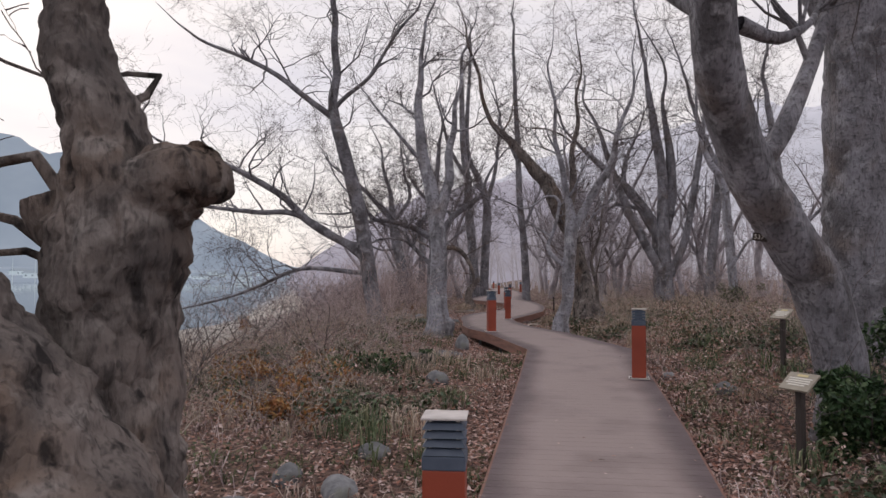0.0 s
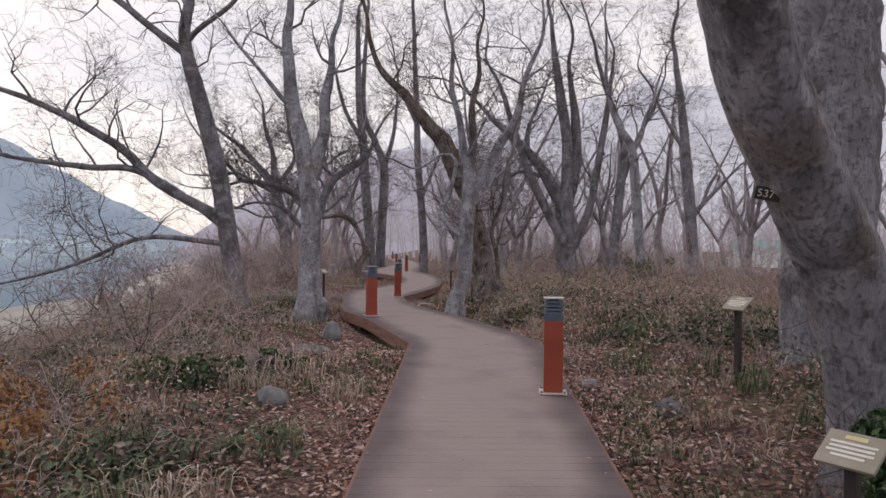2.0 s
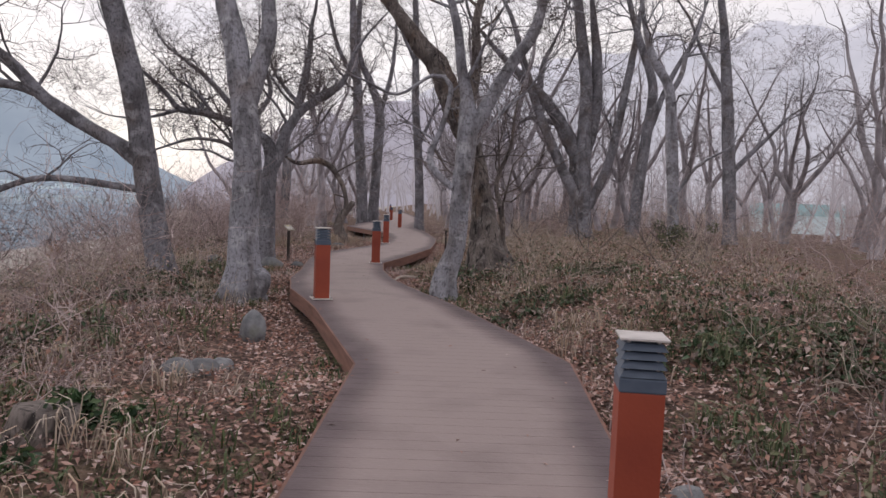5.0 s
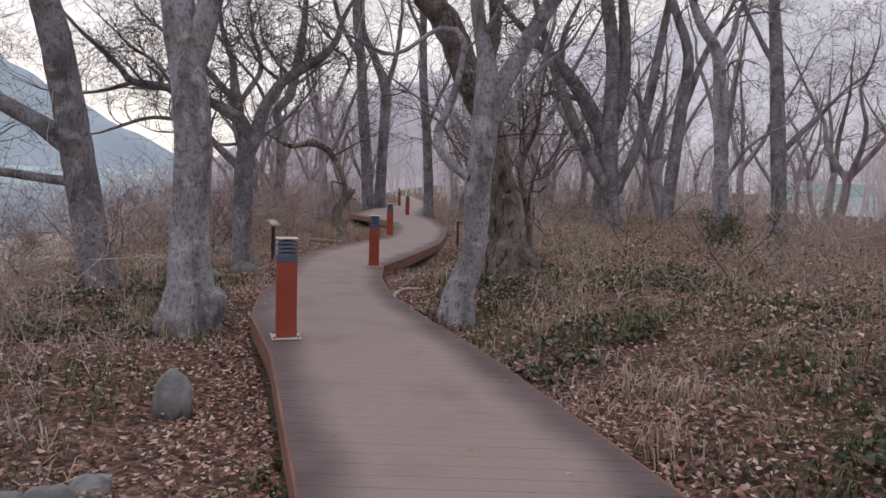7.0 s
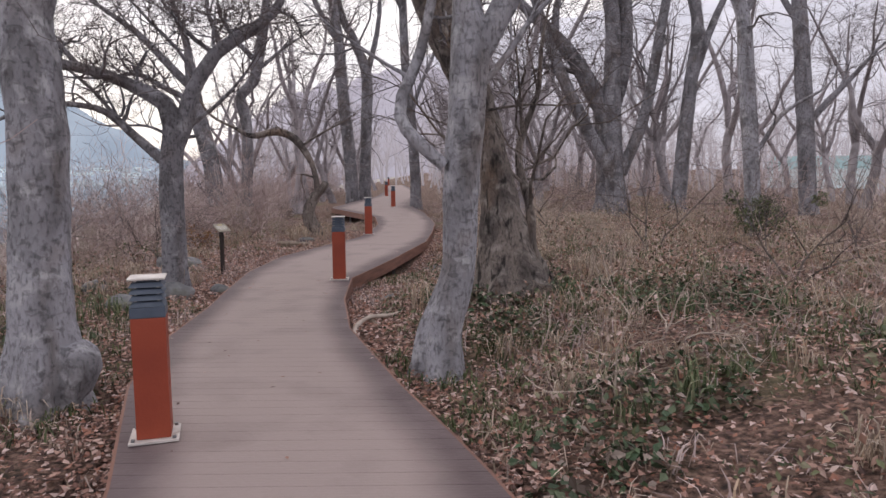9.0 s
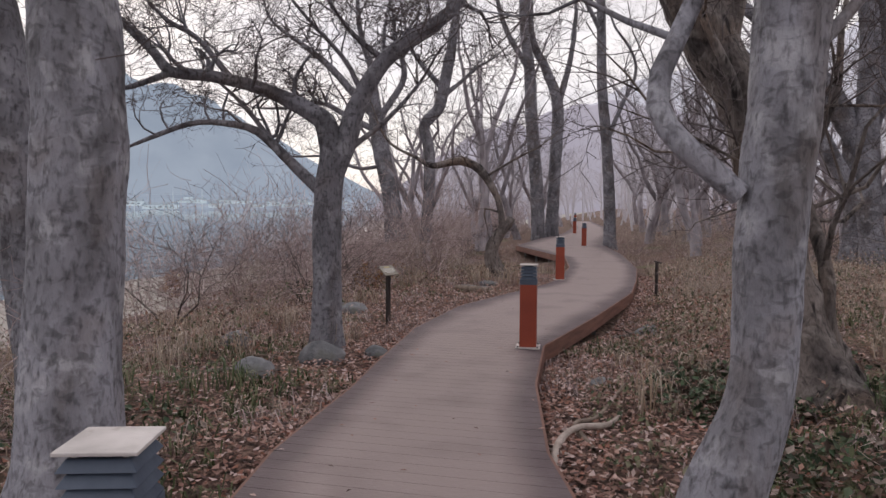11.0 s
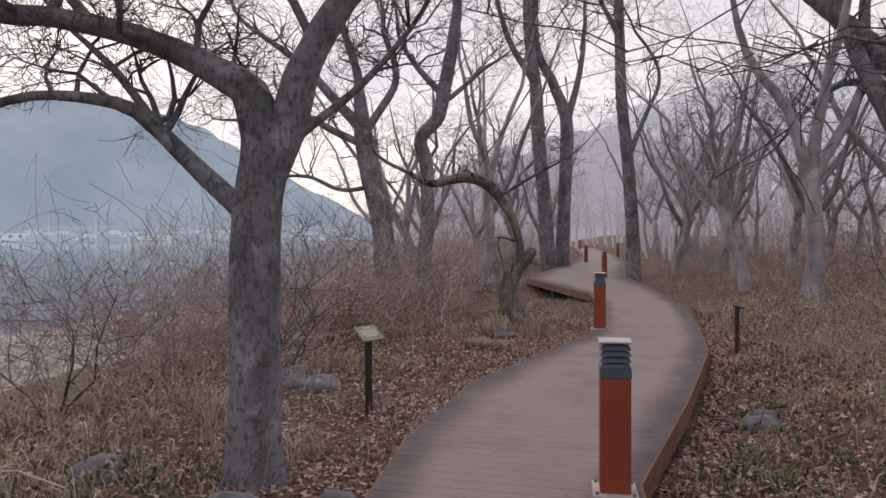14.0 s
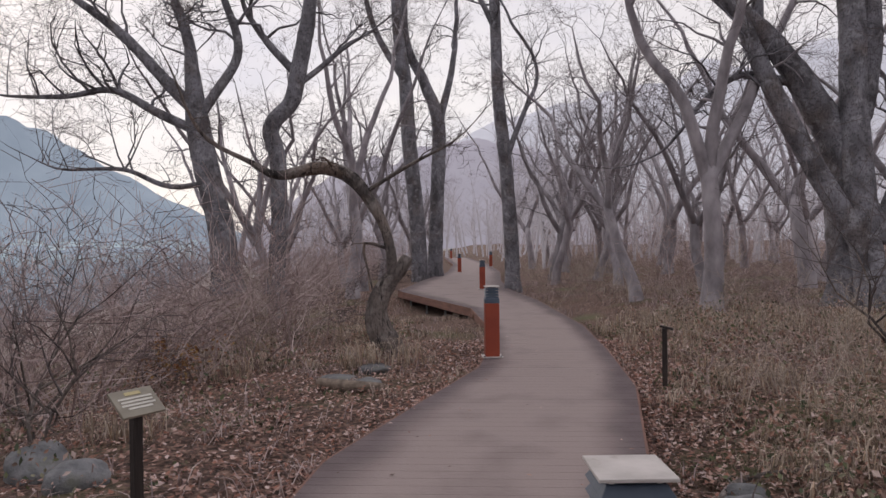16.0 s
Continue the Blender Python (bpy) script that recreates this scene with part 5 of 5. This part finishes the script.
SAPLINGS = [sapling(501, 2.3), sapling(502, 1.9)]
rng = random.Random(503)
for i, (x, y) in enumerate(((-5.0, 26.2), (-2.6, 10.0), (-5.9, 25.2), (-3.6, 12.5), (-2.3, 15.0), (-4.4, 17.0), (-6.5, 22.0), (-2.9, 27.8), (-4.0, 29.5), (-5.6, 14.2), (6.6, 26.0), (7.4, 22.5), (5.6, 30.0))):
    m = Matrix.Translation((x, y, ground_z(x, y))) @ Matrix.Rotation(rng.uniform(0, 6.283), 4, 'Z') @ Matrix.Scale(rng.uniform(0.8, 1.15), 4)
    if i < 2:
        SAPLINGS[i].matrix_basis = m
    else:
        copy_thing(SAPLINGS[i % 2], m)
for i, (x, y) in enumerate(((-1.1, 14.2), (-1.9, 15.3), (-1.2, 16.6), (-2.4, 17.4), (-1.5, 18.3), (-2.7, 13.4), (-3.2, 15.8), (-0.9, 12.9), (-2.9, 19.2), (-1.8, 20.3))):
    copy_thing(SHRUBS[(1, 4, 2)[i % 3]], Matrix.Translation((x, y, ground_z(x, y))) @ Matrix.Rotation(rng.uniform(0, 6.283), 4, 'Z') @ Matrix.Scale(rng.uniform(0.75, 1.0), 4))
for i in range(26):
    y = rng.uniform(27, 41)
    x = edge_x(LEFT, y) - 4.2 - 4.5 * rng.random()
    copy_thing(SHRUBS[3 if i % 3 else 1], Matrix.Translation((x, y, ground_z(x, y))) @ Matrix.Rotation(rng.uniform(0, 6.283), 4, 'Z') @ Matrix.Scale(rng.uniform(1.2, 1.55), 4))



for i in range(60):
    y = rng.uniform(46, 84)
    x = edge_x(RIGHT, y) + 1.6 + 26 * rng.random() if i % 4 else edge_x(LEFT, y) - 2.0 - 9 * rng.random()
    copy_thing(SHRUBS[3 if i % 2 else 1], Matrix.Translation((x, y, ground_z(x, y))) @ Matrix.Rotation(rng.uniform(0, 6.283), 4, 'Z') @ Matrix.Scale(rng.uniform(1.2, 1.8), 4))
for i, (x, y) in enumerate(((4.2, 24.6), (4.9, 26.1), (5.3, 27.6), (4.7, 23.2), (5.9, 25.0), (6.3, 28.6), (4.3, 29.4), (5.2, 31.2), (6.8, 30.2), (4.6, 33.5))):
    copy_thing(SHRUBS[2 if i % 2 else 0], Matrix.Translation((x, y, ground_z(x, y))) @ Matrix.Rotation(rng.uniform(0, 6.283), 4, 'Z') @ Matrix.Scale(rng.uniform(0.7, 0.95), 4))


def leafy_bush(x, y, size, count, leaf, mat, label, seed, name="bush"):
    """A bush of loose leaves on thin stems, with an uneven outline."""
    rng = random.Random(seed)
    g = Grower(seed)
    root = new(name)
    root.location = (x, y, ground_z(x, y))
    for k in range(8):
        a = rng.uniform(0, 6.283)
        g.branch(Vector((rng.gauss(0, size[0] * 0.25), rng.gauss(0, size[1] * 0.25), -0.05)), Vector((math.cos(a) * 0.5, math.sin(a) * 0.5, 1)), size[2] * 0.9, 0.010, 0, 0.3, 1.0, (5, 3))
    mesh_ob("stems", g.twigs[0], g.twigs[1], TWIG, None, True, root)
    verts, faces = [], []
    lumps = [(rng.gauss(0, 0.45) * size[0], rng.gauss(0, 0.45) * size[1], rng.uniform(0.1, 0.85) * size[2], rng.uniform(0.18, 0.4) * size[0]) for k in range(14)]
    for i in range(count):
        cx, cy, cz, r = lumps[rng.randrange(len(lumps))]
        d = Vector((rng.gauss(0, 1), rng.gauss(0, 1), rng.gauss(0, 0.8))).normalized() * r * rng.uniform(0.5, 1.05)
        c = Vector((cx, cy, cz)) + d
        if c.z < 0.01:
            c.z = rng.uniform(0.01, 0.08)
        m = Euler((rng.gauss(0, 0.7), rng.gauss(0, 0.7), rng.uniform(0, 6.283))).to_matrix()
        s = leaf * rng.uniform(0.6, 1.2)
        b = len(verts)
        for q in ((-1, 0, 0), (-0.2, -0.5, 0.12), (1, 0, 0), (-0.2, 0.5, 0.12)):
            verts.append(tuple(c + m @ (Vector(q) * s)))
        faces += [(b, b + 1, b + 2), (b, b + 2, b + 3)]
    mesh_ob("leaves", verts, faces, mat, None, False, root)
    return tagged(root, label, "bush")


leafy_bush(4.78, 7.65, (0.5, 0.5, 0.95), 5600, 0.035, EVERGREEN, "dark evergreen bush with small glossy leaves", 71)
leafy_bush(5.7, 8.5, (0.7, 0.7, 1.3), 4500, 0.04, EVERGREEN, "dark evergreen bush below an old tree", 72)
leafy_bush(-0.9, 9.0, (0.7, 0.8, 0.6), 1300, 0.035, RUSSET, "bush with russet withered leaves", 73)
leafy_bush(-1.9, 11.3, (0.8, 0.8, 0.6), 900, 0.035, RUSSET, "bush with orange withered leaves", 74)
leafy_bush(0.4, 12.6, (0.35, 0.35, 0.22), 500, 0.04, EVERGREEN, "low dark green plant among fallen leaves", 75)
leafy_bush(-0.1, 11.6, (0.5, 0.4, 0.25), 600, 0.04, EVERGREEN, "low green plant beside a stump", 76)
leafy_bush(-3.4, 31.5, (0.6, 0.6, 0.7), 500, 0.035, RUSSET, "bush with orange withered leaves on the bank", 77)
leafy_bush(-13.4, 38.3, (0.6, 0.6, 1.1), 900, 0.05, RUSSET, "heap of dry reeds above the sand", 79)
leafy_bush(9.2, 27.5, (0.8, 1.8, 1.0), 1500, 0.04, GREEN_GRASS, "green climber over a bush", 78)


# ---- fallen branches ----
def fallen(points, label="pale fallen branch on the leaves"):
    v, f = [], []
    tube(v, f, spline([(x, y, ground_z(x, y) + h, r) for x, y, h, r in points], 0.06), 6, 0.2)
    tagged(mesh_ob("fallen_branch", v, f, CUT_WOOD, None, True), label, "branch", "fallen branches")


fallen([(2.15, 20.75, 0.02, 0.02), (2.0, 21.2, 0.1, 0.022), (2.15, 21.6, 0.06, 0.02), (2.35, 22.1, 0.16, 0.015)])
fallen([(-2.0, 22.9, 0.03, 0.015), (-1.5, 22.95, 0.05, 0.018), (-1.0, 23.0, 0.03, 0.012)])
fallen([(-1.0, 30.2, 0.06, 0.06), (-0.6, 30.0, 0.07, 0.07), (-0.2, 29.95, 0.06, 0.05)], "short log lying beside the boardwalk")
fallen([(2.6, 25.6, 0.03, 0.02), (3.1, 26.0, 0.10, 0.022), (3.6, 26.1, 0.14, 0.018), (4.2, 26.6, 0.10, 0.012)])
fallen([(3.5, 14.9, -0.02, 0.012), (3.95, 13.4, 0.05, 0.012), (4.0, 12.9, 0.2, 0.008)])


# ---- far shore: houses and boats' masts ----
def house(w, d, h, roof, seed):
    rng = random.Random(seed)
    root = new("house")
    box("wall", (w, d, h), (0, 0, h / 2), HAZY_WHITE, root)
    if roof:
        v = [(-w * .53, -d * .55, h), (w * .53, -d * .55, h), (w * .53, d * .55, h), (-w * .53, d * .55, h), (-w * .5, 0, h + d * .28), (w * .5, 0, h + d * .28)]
        mesh_ob("roof", v, [(0, 1, 5, 4), (2, 3, 4, 5), (0, 4, 3), (1, 2, 5), (3, 2, 1, 0)], HAZY_ROOF, None, False, root)
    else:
        box("roof", (w * 1.04, d * 1.04, 0.5), (0, 0, h + 0.25), HAZY_ROOF, root)
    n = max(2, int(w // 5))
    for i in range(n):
        box("window", (1.5, 0.2, 1.3), ((i + 0.5) * w / n - w / 2, -d / 2 - 0.05, h * 0.55), HAZY_GLASS, root)
    return tagged(root, "pale low house on the far lake shore", "house", "houses across the lake")


HOUSES = [house(15, 10, 4.5, True, 1), house(12, 9, 6.5, False, 2), house(24, 11, 4.5, True, 3), house(11, 9, 9, False, 4)]
rng = random.Random(14)
az = -62.0
k = 0
while az < -22:
    d = rng.uniform(560, 690)
    a = radians(az)
    s = rng.uniform(0.45, 1.0) * (1.25 if az < -44 else 0.85)
    m = Matrix.Translation((2 + d * math.sin(a), 18 + d * math.cos(a), -3.0 + (d - 560) * 0.045)) @ Matrix.Rotation(-a + rng.uniform(-0.7, 0.7), 4, 'Z') @ Matrix.Scale(s, 4)
    if k < 4:
        HOUSES[k].matrix_basis = m
    else:
        copy_thing(HOUSES[rng.randrange(4)], m)
    az += rng.uniform(0.25, 1.3)
    k += 1
shore = [(2 + d * math.sin(radians(a)), 18 + d * math.cos(radians(a)), z) for a in range(-72, -8, 2) for d, z in ((545, -3.5), (560, -2.6), (930, 14))]
shore_faces = [(3 * i + j, 3 * i + 3 + j, 3 * i + 4 + j, 3 * i + 1 + j) for i in range(len(shore) // 3 - 1) for j in range(2)]
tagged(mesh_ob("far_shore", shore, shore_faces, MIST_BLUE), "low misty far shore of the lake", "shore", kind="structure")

mast_v, mast_f = [], []
mast = new("boat_mast")
tube(mast_v, mast_f, [np.array((0, 0, -0.5, 0.28)), np.array((0, 0, 9, 0.22)), np.array((0, 0, 17, 0.1))], 5)
mesh_ob("pole", mast_v, mast_f, HAZY_WHITE, None, False, mast)
box("spreader", (3, 0.2, 0.2), (0, 0, 10), HAZY_WHITE, mast)
tagged(mast, "white boat mast at the far moorings", "mast", "masts across the lake")
mast.matrix_basis = pose(2 + 552 * math.sin(radians(-40)), 18 + 552 * math.cos(radians(-40)), -3)
for a in (-39.2, -37.8, -35.1, -33.0, -43, -30.5):
    copy_thing(mast, pose(2 + 552 * math.sin(radians(a)), 18 + 552 * math.cos(radians(a)), -3, 0, 0, a))

# ---- beyond the wood: long sheds ----
for x, y, w, mat, label in ((46, 92, 11, HAZY_TURQUOISE, "long shed with a turquoise roof"), (76, 96, 14, HAZY_TURQUOISE, "long shed with a turquoise roof"), (58, 82, 8, HAZY_RED, "small shed with a red roof")):
    root = new("shed")
    root.matrix_basis = pose(x, y, ground_z(x, y), 0, 0, -32)
    box("wall", (w, 7, 2.2), (0, 0, 1.1), HAZY_WHITE, root)
    v = [(-w * .51, -3.9, 2.1), (w * .51, -3.9, 2.1), (w * .51, 3.9, 2.1), (-w * .51, 3.9, 2.1), (-w * .51, 0, 3.5), (w * .51, 0, 3.5)]
    mesh_ob("roof", v, [(0, 1, 5, 4), (2, 3, 4, 5), (0, 4, 3), (1, 2, 5), (3, 2, 1, 0)], mat, None, False, root)
    tagged(root, label, "shed", "sheds beyond the wood")


# ---- the boardwalk ----
def rail_mesh(line, y0, y1, side, name):
    """The fascia board along one edge."""
    ys = sorted({y0, y1, *[y for x, y in (*line, *LEVEL) if y0 < y < y1], *[y0 + 0.5 * k for k in range(int((y1 - y0) / 0.5) + 1)]})
    v, f = [], []
    for y in ys:
        x = edge_x(line, y)
        for dx, z in ((0, -0.003), (side * 0.02, -0.003), (side * 0.02, -0.20), (0, -0.20)):
            v.append((x + dx, y, z + deck_z(y)))
    for i in range(len(ys) - 1):
        for j in range(4):
            a, b = 4 * i + j, 4 * i + (j + 1) % 4
            f.append((a, b, b + 4, a + 4))
    f += [(3, 2, 1, 0), tuple(4 * (len(ys) - 1) + j for j in range(4))]
    return mesh_ob(name, v, f, FASCIA, None, False, DECK)


DECK = tagged(new("pavement_boardwalk"), "raised winding boardwalk of grey-brown grooved boards", "boardwalk", kind="structure")
rail_mesh(LEFT, -4, 92, -1, "fascia")
rail_mesh(RIGHT, -4, 92, 1, "fascia")
for k in range(62):
    y = -3 + 1.5 * k
    for line, inset in ((LEFT, 0.12), (RIGHT, -0.12)):
        x = edge_x(line, y) + inset
        box("support", (0.06, 0.06, 0.9), (x, y, deck_z(y) - 0.5), STEEL, DECK)


def board_data(y0, y1, base=0):
    gap = 0.0018
    a, b = y0 + gap, y1 - gap
    l0, l1, r0, r1 = edge_x(LEFT, a), edge_x(LEFT, b), edge_x(RIGHT, a), edge_x(RIGHT, b)
    c = 0.002
    v = []
    for s, (xl, xr, y) in enumerate(((l0, r0, a), (l1, r1, b))):
        e = c if s == 0 else -c
        h = deck_z(y)
        v += [(xl, y, h - 0.03), (xr, y, h - 0.03), (xl, y, h - c), (xr, y, h - c), (xl, y + e, h), (xr, y + e, h)]
    f = [(0, 1, 3, 2), (2, 3, 5, 4), (4, 5, 11, 10), (10, 11, 9, 8), (8, 9, 7, 6), (0, 2, 4, 10, 8, 6), (1, 7, 9, 11, 5, 3)]
    return v, [tuple(i + base for i in q) for q in f]


def board_uv(me):
    layer = me.uv_layers.new(name="across")
    for loop in me.loops:
        i = loop.vertex_index % 12
        layer.data[loop.index].uv = (i % 2, 0 if i < 6 else 1)


STEP = 0.145
count = 0
y = 2.0
while count < 296:
    v, f = board_data(y, y + STEP)
    ob = mesh_ob("board", v, f, BOARD, None, False, DECK)
    board_uv(ob.data)
    y += STEP
    count += 1
verts, faces = [], []
for start, stop in ((-4.0, 2.0), (y, 92.0)):
    k = start
    while k < stop - 0.01:
        v, f = board_data(k, min(k + STEP, stop), len(verts))
        verts += v
        faces += f
        k += STEP
rest = mesh_ob("far_boards", verts, faces, BOARD, None, False, DECK)
board_uv(rest.data)
tagged(rest, kind="stuff")
